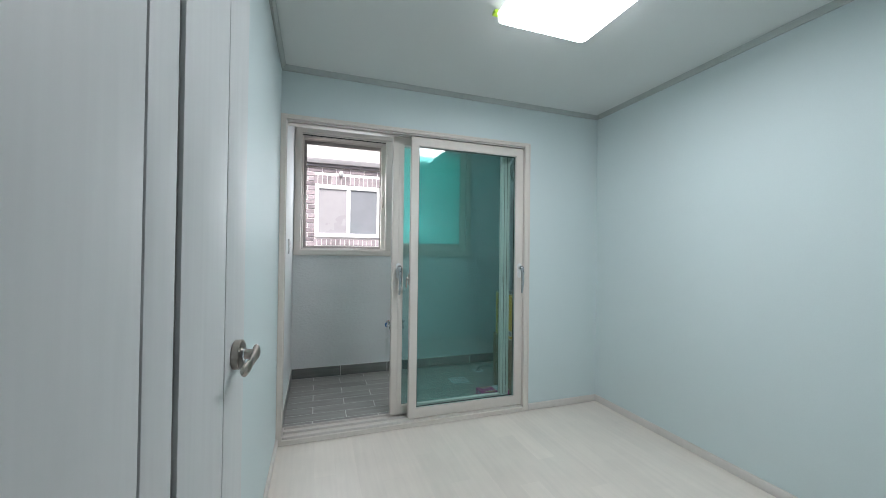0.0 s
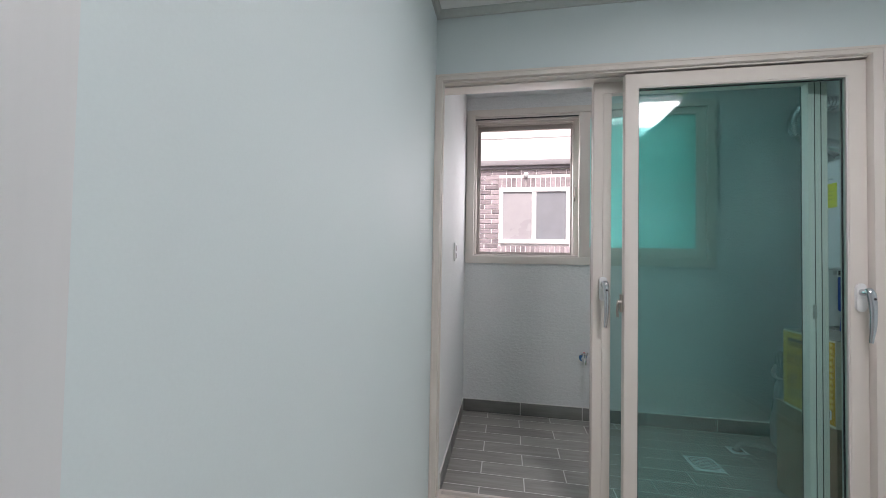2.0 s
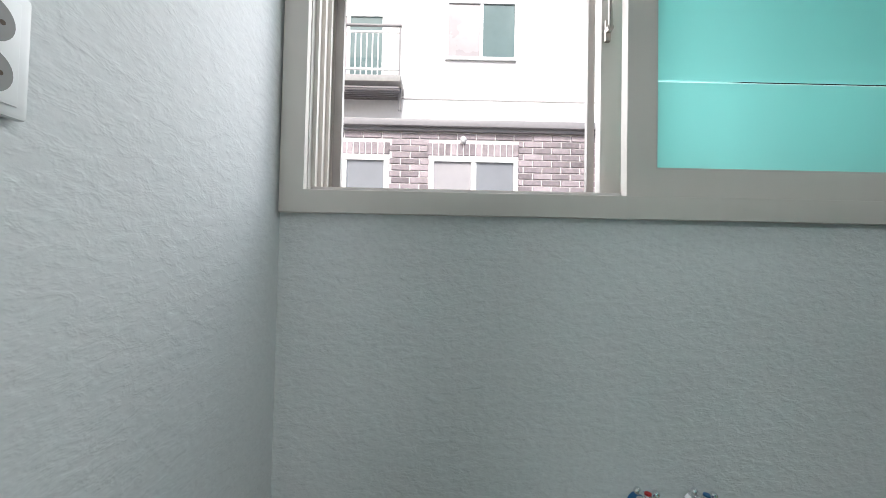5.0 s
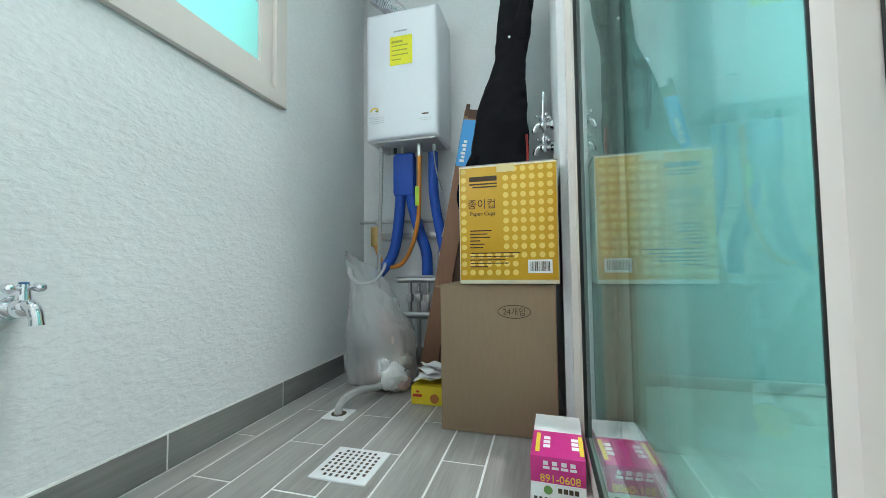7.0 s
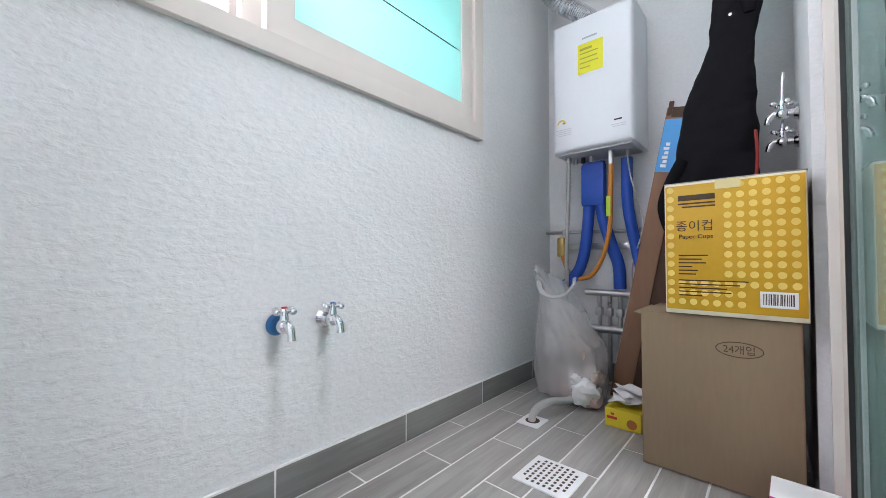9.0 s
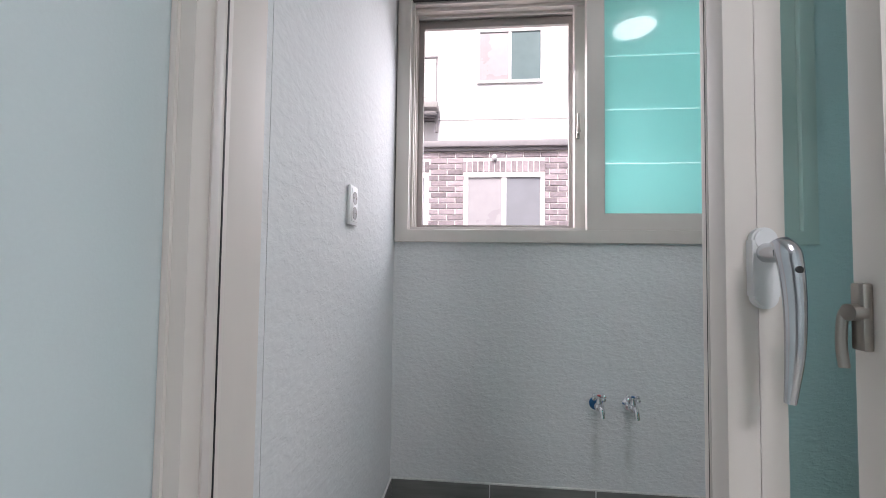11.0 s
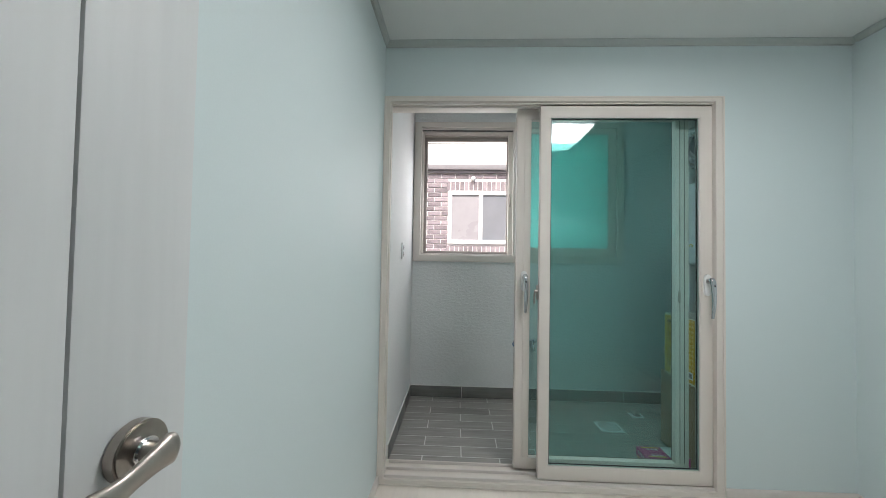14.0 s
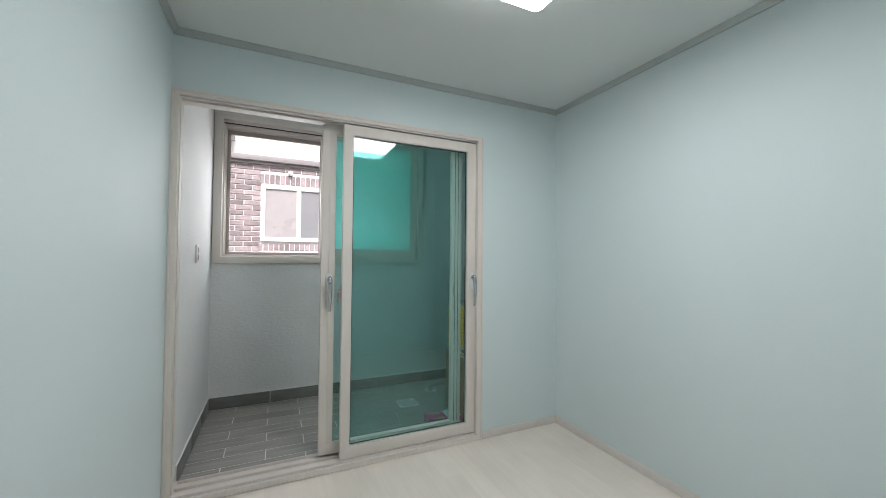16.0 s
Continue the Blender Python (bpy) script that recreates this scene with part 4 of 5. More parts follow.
flue = thing("flue_duct", (2.42, 3.95, 1.87), "shiny crinkled aluminium flue duct above the boiler", "duct")
part("duct", tube([(2.44, 3.96, 1.867), (2.44, 3.985, 1.92), (2.425, 4.05, 1.985), (2.375, 4.13, 2.045), (2.325, 4.175, 2.12), (2.315, 4.19, 2.20), (2.35, 4.195, 2.285), (2.43, 4.195, 2.325), (2.556, 4.195, 2.33)], 0.049, n=22, steps=14, ribs=0.005), FOIL, flue)
part("collar", disc((2.44, 3.96, 1.8685), (2.44, 3.96, 1.905), 0.057, n=30, bevel=0.003), STEEL, flue)
part("wall_ring", disc((BX1 - 0.001, 4.190, 2.33), (BX1 - 0.014, 4.190, 2.33), 0.075, n=36, bevel=0.003), WHITE_PLASTIC, flue, "round white wall ring")
detector = thing("heat_detector", (2.19, 4.135, BZ), "round white detector on the balcony ceiling", "detector")
part("base", disc((2.19, 4.135, BZ - 0.012), (2.19, 4.135, BZ - 0.001), 0.105, n=36, bevel=0.002), WHITE_PLASTIC, detector)
part("dome", ball((2.19, 4.135, BZ - 0.013), 0.092, scale=(1, 1, 0.60)), WHITE_PLASTIC, detector)
part("sensor", disc((2.25, 4.095, BZ - 0.065), (2.25, 4.095, BZ - 0.035), 0.012), DARK_METAL, detector)

pipes = thing("boiler_pipes", (2.47, 3.95, 0.28), "blue insulated heating pipes and manifold under the boiler", "pipes")
part("insulated_pipe", tube([(2.46, 4.000, 1.155), (2.46, 3.998, 0.95), (2.46, 4.020, 0.72), (2.455, 4.050, 0.60), (2.445, 4.10, 0.53), (2.44, 4.135, 0.50)], 0.029, n=16), BLUE_FOAM, pipes)
part("insulated_pipe", tube([(2.46, 3.944, 1.155), (2.46, 3.938, 0.92), (2.46, 3.895, 0.74), (2.46, 3.856, 0.62), (2.46, 3.85, 0.50)], 0.029, n=16), BLUE_FOAM, pipes)
part("insulated_pipe", tube([(2.47, 3.815, 1.155), (2.47, 3.812, 0.92), (2.47, 3.775, 0.70), (2.47, 3.75, 0.58), (2.47, 3.745, 0.50)], 0.027, n=16), BLUE_FOAM, pipes)
part("foam_wrap", bx((2.425, 3.912, 0.925), (2.485, 4.032, 1.15), 0.018), BLUE_FOAM, pipes)
part("supply_pipe", disc((2.515, 4.268, 0.80), (2.515, 3.60, 0.79), 0.0095, n=16), STEEL, pipes, "thin steel pipe along the wall")
part("lower_channel", bx((2.525, 3.62, 0.70), (2.5585, 4.20, 0.735), 0.003), STEEL, pipes)
for y in (4.16, 3.70):
    part("clip", bx((2.500, y - 0.008, 0.78), (2.558, y + 0.008, 0.815), 0.003), STEEL, pipes)
for z, r in ((0.475, 0.017), (0.29, 0.020)):
    part("manifold_bar", disc((2.46, 4.02, z), (2.46, 3.66, z), r, n=18), STEEL, pipes)
for y in (3.95, 3.90, 3.85, 3.80, 3.745):
    part("manifold_leg", disc((2.46, y, 0.03), (2.46, y, 0.49), 0.0105, n=14), STEEL, pipes)
    part("valve", bx((2.435, y - 0.016, 0.36), (2.480, y + 0.016, 0.40), 0.006), STEEL, pipes)
gas = thing("gas_hose", (2.43, 3.99, 0.5), "orange gas hose looping under the boiler", "hose")
part("hose", tube([(2.40, 3.868, 1.13), (2.40, 3.872, 0.95), (2.405, 3.880, 0.80), (2.41, 3.915, 0.66), (2.43, 3.98, 0.565), (2.45, 4.06, 0.545), (2.47, 4.12, 0.58), (2.50, 4.17, 0.68)], 0.0115, n=12), ORANGE_HOSE, gas)
part("fitting", disc((2.40, 3.868, 1.12), (2.40, 3.868, 1.186), 0.014, n=6), STEEL, gas)
part("valve", bx((2.485, 4.152, 0.66), (2.525, 4.192, 0.77), 0.008), BRASS, gas, "brass gas valve with yellow tag")
part("tag", bx((2.388, 3.870, 0.86), (2.3885, 3.890, 0.96)), LIME, gas, "yellow-green tag")
flex = thing("flexible_pipe", (2.40, 4.09, 0.4), "grey flexible water pipe below the boiler", "pipe")
part("pipe", tube([(2.40, 4.082, 1.18), (2.40, 4.088, 0.95), (2.40, 4.098, 0.70), (2.41, 4.105, 0.5), (2.42, 4.12, 0.36)], 0.0115, n=12, steps=22, ribs=0.0018), GREY_HOSE, flex)
part("nut", disc((2.40, 4.082, 1.16), (2.40, 4.082, 1.19), 0.015, n=6), STEEL, flex)
wire = thing("thin_cable", (2.45, 3.76, 0.5), "thin grey cable hanging from the boiler", "cable")
part("cable", tube([(2.42, 3.80, 1.18), (2.42, 3.785, 1.05), (2.42, 3.745, 0.90), (2.43, 3.735, 0.80), (2.46, 3.79, 0.62), (2.46, 3.79, 0.49)], 0.0035, n=8), GREY_HOSE, wire)

# cardboard box with the oval stamp
def carton(name, a, b, mat, label):
    t = thing(name, ((a[0] + b[0]) / 2, (a[1] + b[1]) / 2, a[2]), label, "cardboard box")
    part("body", bx(a, b, 0.004), mat, t)
    return t


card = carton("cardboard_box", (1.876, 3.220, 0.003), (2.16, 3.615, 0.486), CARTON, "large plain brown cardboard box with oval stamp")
part("flap", turned(bx((0, -0.03, -0.0015), (0.25, 0.0, 0.0015)), Matrix.Translation((1.885, 3.640, 0.478)) @ Matrix.Rotation(radians(12), 4, "X")), CARTON, card, "bent top flap")
part("seam", bx((1.8755, 3.2215, 0.0125), (1.8762, 3.224, 0.485)), CARTON_DARK, card)
bm = bmesh.new()
ring = []
for k in range(40):
    a = 2 * math.pi * k / 40
    ring.append([bm.verts.new((1.8753, 3.356 + s * 0.056 * math.cos(a), 0.398 + s2 * 0.022 * math.sin(a))) for s, s2 in ((1, 1), (0.955, 0.88))])
for k in range(40):
    p, q = ring[k], ring[(k + 1) % 40]
    bm.faces.new((p[0], q[0], q[1], p[1]))
part("oval_stamp", bm, INK, card)
part("stamp_text", lettering("24개입", 0.027, Matrix.Translation((1.8754, 3.356, 0.3885)) @ FACING_WEST), INK, card)

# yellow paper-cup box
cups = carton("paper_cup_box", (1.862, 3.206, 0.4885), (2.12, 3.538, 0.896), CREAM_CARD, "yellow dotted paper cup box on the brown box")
front_print = part("side_print", bx((1.8600, 3.2095, 0.502), (1.8618, 3.5345, 0.889), 0.0004), YELLOW_CARD, cups, "yellow printed front")
part("lid", bx((1.866, 3.204, 0.8965), (2.12, 3.54, 0.8995), 0.001), surface("grey_card_top", (0.35, 0.33, 0.30), 0.6, bump=0.05), cups)
dot_mesh = None
for i in range(11):
    for j in range(13):
        y, z = 3.521 - i * 0.0291, 0.876 - j * 0.0291
        if (3.398 < y < 3.51 and z > 0.60) or (y < 3.318 and z < 0.582):
            continue
        if dot_mesh is None:
            dot_mesh = put_mesh("dot", disc((0, 0, 0), (-0.0010, 0, 0), 0.0098, n=14), PALE_YELLOW, (0, 0, 0))
            d = dot_mesh
        else:
            d = new("dot", dot_mesh.data)
        d.parent = front_print
        d.location = Vector((1.8601, y, z)) - ORIGIN[front_print]
part("title", lettering("종이컵", 0.036, Matrix.Translation((1.8594, 3.458, 0.748)) @ FACING_WEST), INK, cups)
bm = None
for y0, y1, z0, z1 in ((3.405, 3.500, 0.840, 0.857), (3.405, 3.500, 0.828, 0.833), (3.405, 3.490, 0.818, 0.8225)):
    bm = bx((1.8590, y0, z0), (1.8599, y1, z1), bm=bm)
for k in range(11):
    z = 0.668 - k * 0.0115 - (0.008 if k > 5 else 0)
    bm = bx((1.8590, 3.500 - (0.075, 0.06, 0.07, 0.035, 0.05, 0.045, 0.17, 0.15, 0.12, 0.13, 0.06)[k], z), (1.8599, 3.500, z + 0.0035), bm=bm)
tagged(part("small_print", bm, INK, cups), kind="stuff")
part("subtitle", lettering("Paper Cups", 0.019, Matrix.Translation((1.8594, 3.455, 0.722)) @ FACING_WEST), INK, cups)
bc = part("barcode_label", bx((1.8588, 3.228, 0.524), (1.8599, 3.306, 0.568)), WHITE_PAPER, cups, "white barcode label")
bm = None
random.seed(4)
y = 3.300
while y > 3.236:
    w = random.choice((0.0012, 0.002, 0.003))
    bm = bx((1.8583, y - w, 0.531), (1.8589, y, 0.562), bm=bm)
    y -= w + random.choice((0.0014, 0.002))
part("bars", bm, INK, bc)
part("tape", bx((1.8584, 3.345, 0.868), (1.8588, 3.405, 0.8955)), TAPE, cups, "torn packing tape")


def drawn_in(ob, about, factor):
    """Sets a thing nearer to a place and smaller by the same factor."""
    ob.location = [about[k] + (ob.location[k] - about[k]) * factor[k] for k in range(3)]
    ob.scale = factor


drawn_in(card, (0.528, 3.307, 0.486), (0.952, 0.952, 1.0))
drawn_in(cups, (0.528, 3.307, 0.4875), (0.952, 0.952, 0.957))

# soft guitar case
case = thing("guitar_case", (2.265, 3.40, 0.0), "black padded guitar bag leaning in the corner", "guitar bag")
BAG = ((2.27, 3.405, 0.015, 0.030), (2.265, 3.405, 0.10, 0.050), (2.255, 3.405, 0.30, 0.058), (2.262, 3.400, 0.52, 0.052), (2.268, 3.412, 0.70, 0.049), (2.274, 3.438, 0.90, 0.047), (2.282, 3.440, 1.08, 0.046), (2.290, 3.432, 1.22, 0.041),
       (2.296, 3.416, 1.33, 0.035), (2.298, 3.400, 1.41, 0.029), (2.300, 3.388, 1.49, 0.0245), (2.305, 3.376, 1.60, 0.026), (2.312, 3.358, 1.75, 0.028), (2.318, 3.343, 1.90, 0.026), (2.324, 3.336, 1.95, 0.012))
bm = tube([b[:3] for b in BAG], [b[3] for b in BAG], n=36, steps=8, flat=2.9)
for v in bm.verts:
    v.co.y = max(v.co.y, 3.206)
    v.co += Vector((0.020, 0.014, 0)) * noise.noise(v.co * 9) + Vector((0.010, 0.005, 0)) * noise.noise(v.co * 24)
part("bag", bm, BLACK_CLOTH, case)
part("pocket", tube([(2.232, 3.40, 0.20), (2.214, 3.40, 0.34), (2.212, 3.405, 0.62), (2.226, 3.41, 0.80)], [0.012, 0.028, 0.028, 0.010], n=20, flat=4.2), BLACK_CLOTH, case)
part("strap", tube([(2.24, 3.545, 1.05), (2.225, 3.585, 0.96), (2.22, 3.61, 0.87), (2.225, 3.60, 0.80), (2.235, 3.585, 0.76)], 0.010, n=10, flat=2.2), BLACK_CLOTH, case)
part("neck_pocket", tube([(2.276, 3.33, 1.58), (2.270, 3.325, 1.66), (2.278, 3.315, 1.76)], [0.008, 0.018, 0.008], n=16, flat=2.0), BLACK_CLOTH, case)
part("buckle", disc((2.262, 3.385, 1.585), (2.256, 3.385, 1.585), 0.006, n=14), CHROME, case)
part("red_cord", tube([(2.240, 3.318, 1.12), (2.224, 3.314, 1.03), (2.230, 3.318, 0.95)], 0.005, n=8), RED_CORD, case, "red cord")

# long flat carton leaning behind the bag
flat = thing("flat_carton", (2.37, 3.83, 0.0), "tall flat brown carton with blue label leaning", "cardboard box")
lean = Matrix.Translation((0, 3.868, 0.004)) @ Matrix.Rotation(radians(11.0), 4, "X")
part("face", turned(bx((2.345, -0.085, 0.0), (2.352, 0.0, 1.335), 0.002), lean), CARTON_DARK, flat)
# The shadow on the side towards the boxes is put into the card colour.
part("body", turned(bx((2.3525, -0.20, 0.002), (2.412, -0.004, 1.325), 0.003), lean), CARTON_SHADED_TORN, flat, "side of the carton with its shadow painted dark brown")
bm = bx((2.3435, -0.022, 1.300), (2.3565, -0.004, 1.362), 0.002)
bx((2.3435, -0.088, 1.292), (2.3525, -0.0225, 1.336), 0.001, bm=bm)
part("torn_edge", turned(bm, lean), CARTON_SHADED_TORN, flat, "torn dark top edge")
lb = part("blue_label", turned(bx((2.3440, -0.078, 1.055), (2.3452, -0.002, 1.285)), lean), BLUE_LABEL, flat, "light blue printed label")
bm = None
for k in range(6):
    bm = bx((2.3434, -0.040, 1.075 + k * 0.019), (2.3441, -0.018 - 0.006 * (k % 2), 1.088 + k * 0.019), bm=bm)
part("label_print", turned(bm, lean), WHITE_PAPER, lb)

# cloudy plastic sack with rubbish
def lumpy(profile, cx, cy, amp, seed, n=90, close=False, folds=0.0):
    bm = bmesh.new()
    rings = []
    for z, rx, ry, ox, oy in profile:
        ring = []
        for k in range(n):
            a = 2 * math.pi * k / n
            f = 1 + amp * (noise.noise((math.cos(a) * 2.2, math.sin(a) * 2.2, z * 6 + seed)) + 0.5 * noise.noise((math.cos(a) * 6, math.sin(a) * 6, z * 14 + seed))) + folds * (abs(noise.noise((math.cos(a) * 4 + z * 5, math.sin(a) * 4, z * 4 + seed))) - 0.2)
            ring.append(bm.verts.new((cx + ox + math.cos(a) * rx * f, cy + oy + math.sin(a) * ry * f, z + 0.02 * amp * 3 * noise.noise((a * 2, z * 5, seed)) * (1 if z > 0.02 else 0))))
        rings.append(ring)
    for a, b in zip(rings, rings[1:]):
        for k in range(n):
            bm.faces.new((a[k], a[(k + 1) % n], b[(k + 1) % n], b[k]))
    bm.faces.new(rings[0][::-1])
    if close:
        bm.faces.new(rings[-1])
    bmesh.ops.recalc_face_normals(bm, faces=bm.faces[:])
    return bm


sack = thing("plastic_sack", (2.20, 4.00, 0.0), "cloudy plastic sack half full of rubbish", "sack")
SACK_SHAPE = ((0.004, 0.07, 0.10), (0.02, 0.12, 0.155), (0.08, 0.135, 0.172), (0.16, 0.13, 0.168), (0.24, 0.12, 0.160), (0.32, 0.11, 0.152), (0.40, 0.10, 0.140), (0.46, 0.085, 0.125), (0.50, 0.08, 0.12), (0.54, 0.075, 0.12), (0.57, 0.07, 0.125))
rows = []
for k in range(58):
    z = 0.004 + 0.566 * k / 57
    i = max(j for j in range(len(SACK_SHAPE) - 1) if SACK_SHAPE[j][0] <= z + 1e-6)
    (z0, a0, b0), (z1, a1, b1) = SACK_SHAPE[i:i + 2]
    u = (z - z0) / (z1 - z0)
    rows.append((z, a0 + (a1 - a0) * u, b0 + (b1 - b0) * u, 0, 0.05 * max(0.0, (z - 0.28) / 0.29)))
film = lumpy(rows, 2.20, 4.0, 0.12, 3.0, folds=0.08)
for v in film.verts:
    if v.co.z > 0.26:
        v.co.z += (v.co.y - 4.12) * 0.85 * min(1.0, (v.co.z - 0.26) / 0.30) + 0.03 * noise.noise(v.co * 11) * (v.co.z - 0.26) / 0.30
part("film", film, FILM, sack)
loop = tube([(2.15, 4.135, 0.54), (2.11, 4.10, 0.50), (2.10, 4.05, 0.475), (2.11, 3.99, 0.485), (2.13, 3.955, 0.53), (2.16, 3.96, 0.56)], 0.012, n=10, flat=0.5)
part("handle_loop", loop, FILM, sack)
RUBBISH_BITS = ((2.125, 3.905, 0.075, 0.062, WHITE_PAPER), (2.135, 3.955, 0.060, 0.052, PINK_PAPER), (2.24, 4.02, 0.07, 0.06, RUBBISH), (2.16, 4.06, 0.05, 0.045, RUBBISH), (2.19, 3.90, 0.17, 0.060, RUBBISH), (2.16, 3.925, 0.235, 0.050, RUBBISH),
                (2.23, 3.93, 0.24, 0.055, RUBBISH), (2.20, 3.95, 0.10, 0.06, RUBBISH), (2.125, 3.870, 0.045, 0.036, PINK_PAPER), (2.19, 3.97, 0.30, 0.045, RUBBISH), (2.155, 3.875, 0.135, 0.042, RUBBISH), (2.10, 3.935, 0.125, 0.032, WHITE_PAPER))
for k, (x, y, z, r, m) in enumerate(RUBBISH_BITS):
    bm = bmesh.new()
    bmesh.ops.create_icosphere(bm, subdivisions=4, radius=r)
    for v in bm.verts:
        v.co *= 1 + 0.32 * noise.noise(v.co * 26 + Vector((k, 0, 0))) + 0.22 * abs(noise.noise(v.co * 60 + Vector((0, k, 0))))
    turned(bm, Matrix.Translation((x, y, z)))
    part("rubbish", bm, m, sack)

# grey drain hose
dh = thing("drain_hose", (1.85, 4.01, 0.0), "grey corrugated drain hose bent into a floor hole", "hose")
part("hose", tube([(1.84, 4.008, -0.01), (1.845, 4.006, 0.025), (1.87, 3.995, 0.052), (1.93, 3.975, 0.062), (2.00, 3.955, 0.050), (2.06, 3.945, 0.040), (2.10, 3.945, 0.045)], 0.0155, n=16, steps=12, ribs=0.002), GREY_HOSE, dh)
part("floor_flange", bx((1.795, 3.962, -0.001), (1.895, 4.052, 0.004), 0.002), WHITE_PLASTIC, dh, "white square floor flange")
part("hole", disc((1.845, 4.007, 0.0035), (1.845, 4.007, 0.0046), 0.028, n=24), INK, dh)

# small yellow snack box with papers
snack = thing("small_yellow_box", (2.06, 3.715, 0.0), "small yellow printed box with white papers on top", "box")
part("body", bx((2.005, 3.652, 0.0015), (2.13, 3.780, 0.073), 0.003), surface("lemon_printed_card", (0.66, 0.52, 0.02), 0.45, vary=0.06, grain=30, stain=8, bump=0.03), snack)
bm = bx((2.0040, 3.735, 0.032), (2.0049, 3.772, 0.042))
bx((2.0040, 3.745, 0.048), (2.0049, 3.758, 0.056), bm=bm)
part("print", bm, RED_INK, snack)
part("picture", disc((2.0049, 3.683, 0.028), (2.0040, 3.683, 0.028), 0.018, n=18), plain("brown_picture", (0.35, 0.12, 0.03), 0.5), snack)
papers = thing("crumpled_papers", (2.06, 3.71, 0.075), "crumpled white papers on the small yellow box", "paper")
for k in range(4):
    bm = bmesh.new()
    bmesh.ops.create_grid(bm, x_segments=10, y_segments=10, size=0.055)
    for v in bm.verts:
        v.co.z = 0.006 + 0.016 * (1 + noise.noise(v.co * 22 + Vector((k * 3.0, 0, 0)))) + 0.006 * k
    bmesh.ops.solidify(bm, geom=bm.faces[:], thickness=0.001)
    turned(bm, pose(2.055 + 0.008 * k, 3.713 - 0.006 * k, 0.072 + 0.008 * k, 6 * (k - 1), 10 - 5 * k, 20 * k))
    part("sheet", bm, WHITE_PAPER, papers)

# pink tissue box
tissue = thing("tissue_box", (1.625, 3.236, 0.0), "magenta and white printed tissue box beside the door track", "tissue box")
tilt = Matrix.Translation((1.502, 3.236, 0.0015)) @ Matrix.Rotation(radians(-2), 4, "Z")
part("body", turned(bx((0, -0.058, 0), (0.245, 0.064, 0.104), 0.002), tilt), PINK_CARD, tissue)
part("white_band", turned(bx((-0.0008, -0.0575, 0.001), (0.0, 0.0635, 0.045)), tilt), WHITE_PAPER, tissue, "white printed band")
part("top_picture", turned(bx((0.135, -0.0570, 0.1042), (0.244, 0.0630, 0.1050)), tilt), WHITE_PAPER, tissue, "white top panel with printed marks")
part("number", turned(lettering("891-0608", 0.0235, Matrix.Translation((-0.0010, -0.002, 0.0485)) @ FACING_WEST), tilt), YELLOW_INK, tissue)
bm = None
for k, w in enumerate((0.015, 0.015, 0.016, 0.015)):
    y = 0.036 - k * 0.020
    bm = bx((-0.0010, y - w, 0.077), (-0.0002, y, 0.0825), bm=bm)
    bm = bx((-0.0010, y - w * 0.8, 0.0855), (-0.0002, y - 0.001, 0.0945), bm=bm)
part("shop_mark", turned(bm, tilt), WHITE_PAPER, tissue)
bm = None
for k in range(9):
    bm = bx((-0.0014, 0.050 - k * 0.0115, 0.006), (-0.0007, 0.058 - k * 0.0115 - 0.0015, 0.013), bm=bm)
for k in range(4):
    bm = bx((-0.0014, -0.006 - k * 0.012, 0.026), (-0.0007, 0.003 - k * 0.012, 0.037), bm=bm)
part("print", turned(bm, tilt), INK, tissue)
part("badge", turned(disc((-0.0014, 0.025, 0.030), (-0.0006, 0.025, 0.030), 0.010, n=20), tilt), GREEN_INK, tissue)
bm = None
for y in (0.030, -0.036):
    for k in range(3):
        bm = bx((0.045 + 0.022 * k, y - 0.010, 0.1042), (0.060 + 0.022 * k, y + 0.006, 0.1048), bm=bm)
tagged(part("top_print", turned(bm, tilt), WHITE_PAPER, tissue), kind="stuff")
bm = None
for y in (0.049, -0.052):
    bm = bx((0.02, y - 0.005, 0.1042), (0.12, y + 0.005, 0.1047), bm=bm)
tagged(part("top_yellow_print", turned(bm, tilt), YELLOW_INK, tissue), kind="stuff")

# ---- outside ----
ground = single("ground", bx((-120, 4.6, -3.4), (120, 220, -3.2)), CONCRETE, (0, 0, 0), "grey paved yard between the houses", "ground", kind="structure")
NY = 9.5
house = thing("brick_house", (0.5, NY + 0.2, -3.2), "low house with grey-violet brick facade and flat coping", "house")
house_wall = part("wall", bx((-9, NY, -3.2), (8, NY + 0.45, 3.26)), MORTAR, house)
part("coping", bx((-9.1, NY - 0.14, 3.26), (8.1, NY + 0.48, 3.375), 0.015), COPING, house, "grey coping along the roof edge")
part("drip_edge", bx((-9.05, NY - 0.07, 3.20), (8.05, NY - 0.002, 3.2595), 0.004), COPING, house)


def far_window(parent, x0, x1, z0, z1, y, panes):
    w = welded(x0, x1, z0, z1, y - 0.06, y - 0.002, (0.075, 0.075, 0.09, 0.075), 0.006)
    mid = (x0 + x1) / 2
    bx((mid - 0.045, y - 0.05, z0 + 0.092), (mid + 0.045, y - 0.004, z1 - 0.077), 0.004, bm=w)
    wd = part("window", w, WHITE_PLASTIC, parent, "white framed sliding window")
    for (a, b), m in zip(((x0 + 0.076, mid - 0.046), (mid + 0.046, x1 - 0.076)), panes):
        part("pane", bx((a, y - 0.022, z0 + 0.092), (b, y - 0.006, z1 - 0.077)), m, wd)


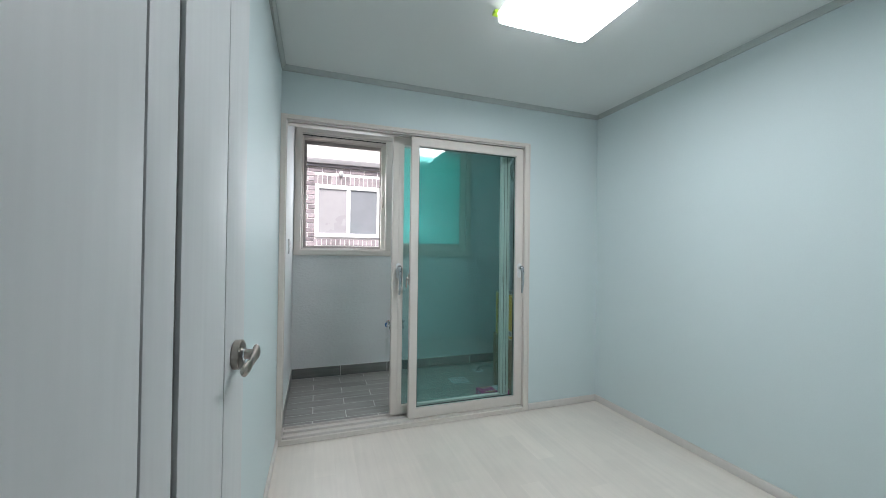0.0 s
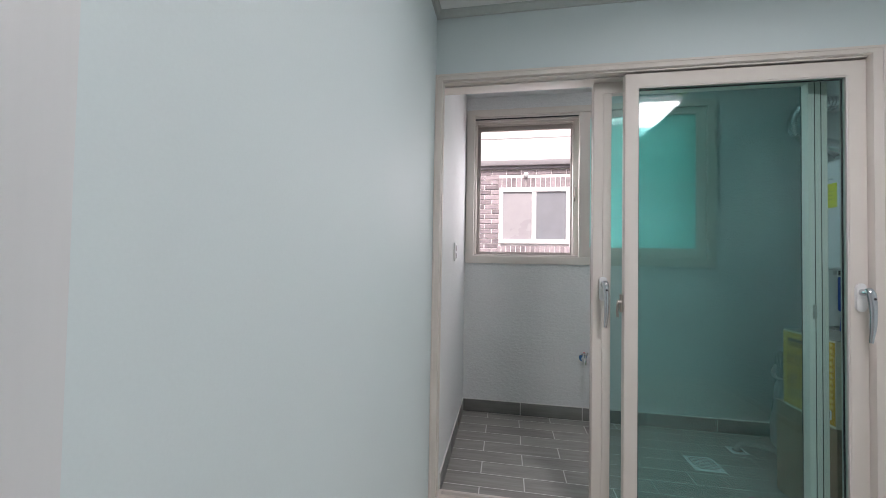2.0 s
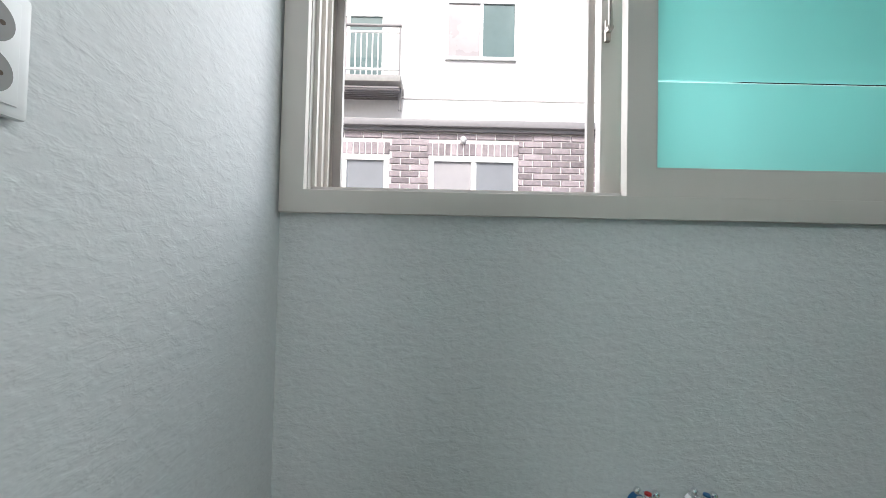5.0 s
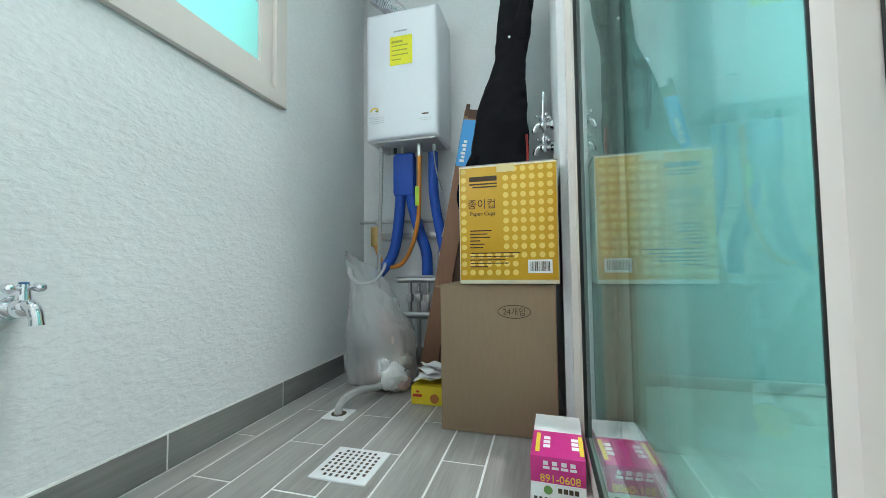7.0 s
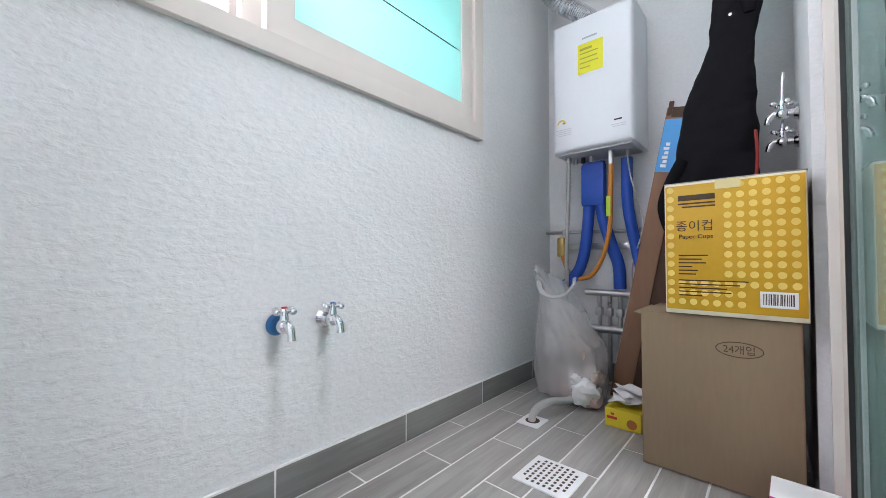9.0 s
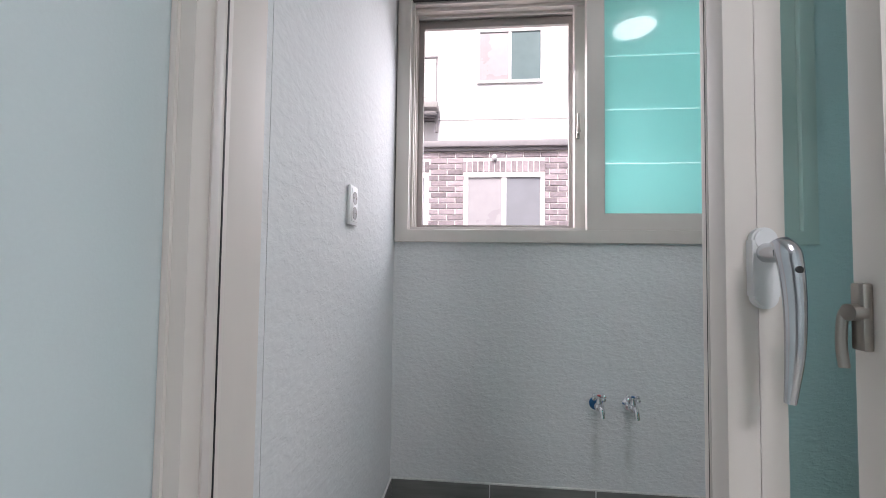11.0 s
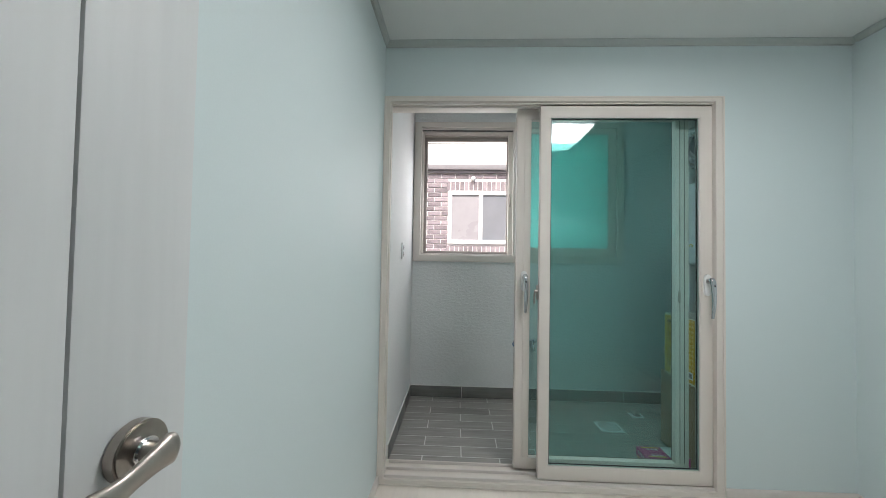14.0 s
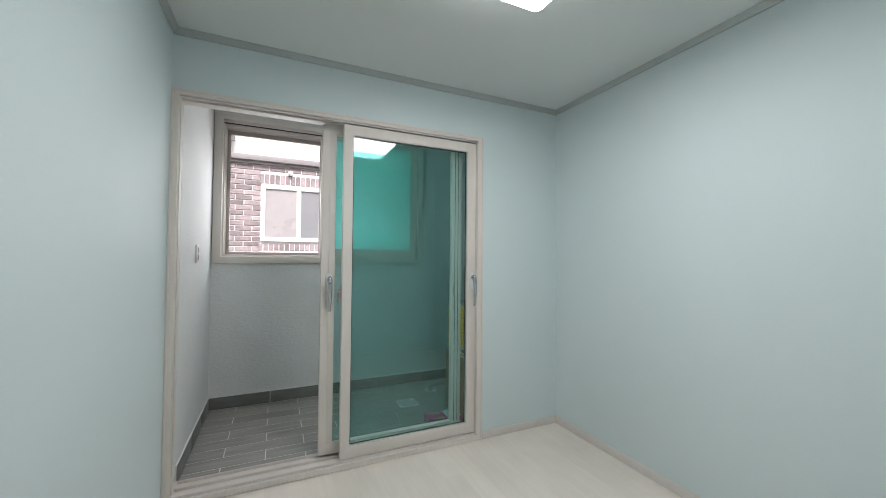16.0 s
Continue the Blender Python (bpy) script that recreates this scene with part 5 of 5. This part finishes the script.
far_window(house, 0.19, 1.67, 1.57, 2.77, NY, (CURTAIN, FAR_GLASS))
far_window(house, -1.98, -0.50, 1.57, 2.77, NY, (CURTAIN, FAR_GLASS))
part("wall_lamp", ball((0.75, NY - 0.05, 3.07), 0.055), WHITE_PLASTIC, house, "small round white wall lamp")
BW, BH, BD = 0.300, 0.090, 0.018
brick_mesh = {}


def brick(x0, x1, z0, z1):
    key = (round(x1 - x0, 3), round(z1 - z0, 3))
    if key not in brick_mesh:
        t = bx((-key[0] / 2, -BD, -key[1] / 2), (key[0] / 2, 0.004, key[1] / 2))
        bmesh.ops.bevel(t, geom=[e for e in t.edges if all(v.co.y < 0 for v in e.verts)], offset=0.006, segments=1, affect="EDGES")
        me = bpy.data.meshes.new("brick")
        t.to_mesh(me)
        t.free()
        me.materials.append(BRICK)
        brick_mesh[key] = me
    ob = new("brick", brick_mesh[key])
    ob.parent = house_wall
    ob.location = Vector(((x0 + x1) / 2, NY, (z0 + z1) / 2)) - ORIGIN[house_wall]


WINDOWS = ((0.19, 1.67), (-1.98, -0.50))
row = 0
z = 1.14
while z < 3.19:
    x = -2.2 + (0.16 if row % 2 else 0.0)
    while x < 2.9:
        x0, x1 = x, x + BW
        for a, b in WINDOWS:
            lo, hi = a - 0.015, b + 0.015
            if z + BH > 1.36 and z < 3.02 and x1 > lo and x0 < hi:
                x0, x1 = (x0, min(x1, lo)) if x0 < lo else ((max(x0, hi), x1) if x1 > hi else (0, 0))
        if x1 - x0 > 0.06:
            brick(x0, x1, z, min(z + BH, 3.19))
        x += BW + 0.018
    z += BH + 0.018
    row += 1
for a, b in WINDOWS:
    x = a - 0.05
    while x + 0.09 < b + 0.06:
        brick(x, x + 0.086, 2.81, 3.01)
        brick(x, x + 0.086, 1.38, 1.52)
        x += 0.104

tower = thing("white_apartment_house", (0, 17, -4.25), "tall white rendered apartment house with a balcony", "apartment house")
part("wall", bx((-14, 14.0, -4.25), (12, 20, 15)), RENDER_WHITE, tower)
part("render_joint", bx((-13.9, 13.988, 5.865), (11.9, 13.999, 5.895)), CONCRETE, tower)
part("roof", bx((-14.2, 13.9, 15.0), (12.2, 20.2, 15.3), 0.02), CONCRETE, tower)
far_window(tower, 0.45, 2.5, 7.03, 8.75, 13.99, (TOWER_BLIND, TOWER_PANE))
far_window(tower, -3.4, -1.3, 6.2, 8.3, 13.99, (TOWER_BLIND, TOWER_PANE))
bal = part("balcony", bx((-4.6, 13.1, 5.95), (-0.72, 13.998, 6.12), 0.01), CONCRETE, tower, "small balcony with white railing")
for k in range(7):
    part("bracket_bar", bx((-4.55, 13.12 + 0.12 * k, 5.78), (-0.76, 13.17 + 0.12 * k, 5.82)), DARK_METAL, bal)
part("bracket", turned(bx((0, -0.04, -0.62), (0.09, 0.04, 0.0), 0.01), Matrix.Translation((-0.82, 13.5, 5.94))), DARK_METAL, bal)
for z in (6.25, 7.25):
    part("rail", bx((-4.55, 13.10, z), (-0.76, 13.15, z + 0.05), 0.006), WHITE_PLASTIC, bal)
for k in range(26):
    x = -4.5 + 0.15 * k
    part("baluster", bx((x, 13.11, 6.12), (x + 0.03, 13.14, 7.25)), WHITE_PLASTIC, bal)
part("hand_rail", bx((-4.6, 13.08, 7.42), (-0.72, 13.16, 7.47), 0.008), DARK_METAL, bal)
for x in (-4.55, -2.6, -0.78):
    part("post", bx((x, 13.10, 6.12), (x + 0.05, 13.15, 7.419)), DARK_METAL, bal)

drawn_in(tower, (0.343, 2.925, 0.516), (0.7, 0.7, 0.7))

# ---- pieces of floors, last ----
def pieces(name, parent, material, boxes, thick, bevel, z, seed):
    """Alike pieces on shared meshes, children of a floor or wall."""
    shared = {}
    for x0, y0, x1, y1 in boxes:
        key = (round(x1 - x0, 3), round(y1 - y0, 3))
        if key not in shared:
            t = bx((-key[0] / 2, -key[1] / 2, 0), (key[0] / 2, key[1] / 2, thick))
            bmesh.ops.bevel(t, geom=[e for e in t.edges if all(v.co.z > thick / 2 for v in e.verts)], offset=bevel, segments=1, affect="EDGES")
            me = bpy.data.meshes.new(name)
            t.to_mesh(me)
            t.free()
            me.materials.append(material)
            shared[key] = me
        ob = new(name, shared[key])
        ob.parent = parent
        ob.location = ((x0 + x1) / 2, (y0 + y1) / 2, z)


boxes = []
k = 0
TY, TL, G = 3.175, 0.47, 0.006
y = TY
while y < BY1:
    first = 0.217 - TL if k % 2 == 0 else -0.015 - TL
    # rows alternate by half a tile
    x = first
    while x < BX1:
        a, b = max(x + G / 2, BX0 + 0.002), min(x + TL - G / 2, BX1)
        if b - a > 0.01:
            boxes.append((a, y + G / 2, b, min(y + 0.125 - G / 2, BY1 - 0.012)))
        x += TL
    y += 0.125
    k += 1
pieces("tile", balcony_floor, TILE, [b for b in boxes if b[3] - b[1] > 0.01], 0.0042, 0.001, -0.0042, 1)
# tile skirting along the balcony walls
def skirting(name, spans, make):
    for a, b in spans:
        ob = put_mesh(name, make(a, b), TILE_SKIRT, (0, 0, 0))
        ob.parent = balcony_floor


cuts = [BX0 + 0.001, 0.468, 0.931, 1.394, 1.857, 2.32, BX1]
skirting("skirting_tile", [(a + 0.0025, b - 0.0025) for a, b in zip(cuts, cuts[1:])], lambda a, b: bx((a, BY1 - 0.010, 0.002), (b, BY1 - 0.0005, 0.098), 0.0012))
cuts = [BY0 + 0.002, 3.60, 3.93, BY1 - 0.012]
skirting("skirting_tile", [(a + 0.0025, b - 0.0025) for a, b in zip(cuts, cuts[1:])], lambda a, b: bx((BX0 + 0.0005, a, 0.002), (BX0 + 0.010, b, 0.098), 0.0012))
skirting("skirting_tile", [(a + 0.0025, b - 0.0025) for a, b in zip(cuts, cuts[1:])], lambda a, b: bx((BX1 - 0.010, a, 0.002), (BX1 - 0.0005, b, 0.098), 0.0012))
bm = bx((BX0 + 0.0005, BY1 - 0.0090, 0.001), (BX1 - 0.001, BY1 - 0.0005, 0.103), 0.001)
bx((BX0 + 0.0005, BY0 + 0.003, 0.001), (BX0 + 0.0090, BY1 - 0.009, 0.103), 0.001, bm=bm)
ob = put_mesh("grout_line", bm, GROUT, (0, 0, 0))
ob.parent = balcony_floor
# laminate boards
boxes = []
PW, PL = 0.115, 0.80
x, k = 0.0, 0
while x < RX:
    y = -1.6 - (k * 0.31) % PL
    while y < RY1:
        a, b = max(y + 0.0002, -1.6), min(y + PL - 0.0002, RY1 - 0.003)
        if b - a > 0.03:
            boxes.append((x + 0.0002, a, min(x + PW - 0.0002, RX), b))
        y += PL
    x += PW
    k += 1
pieces("board", floor, LAMINATE, boxes, 0.006, 0.0003, -0.0062, 2)
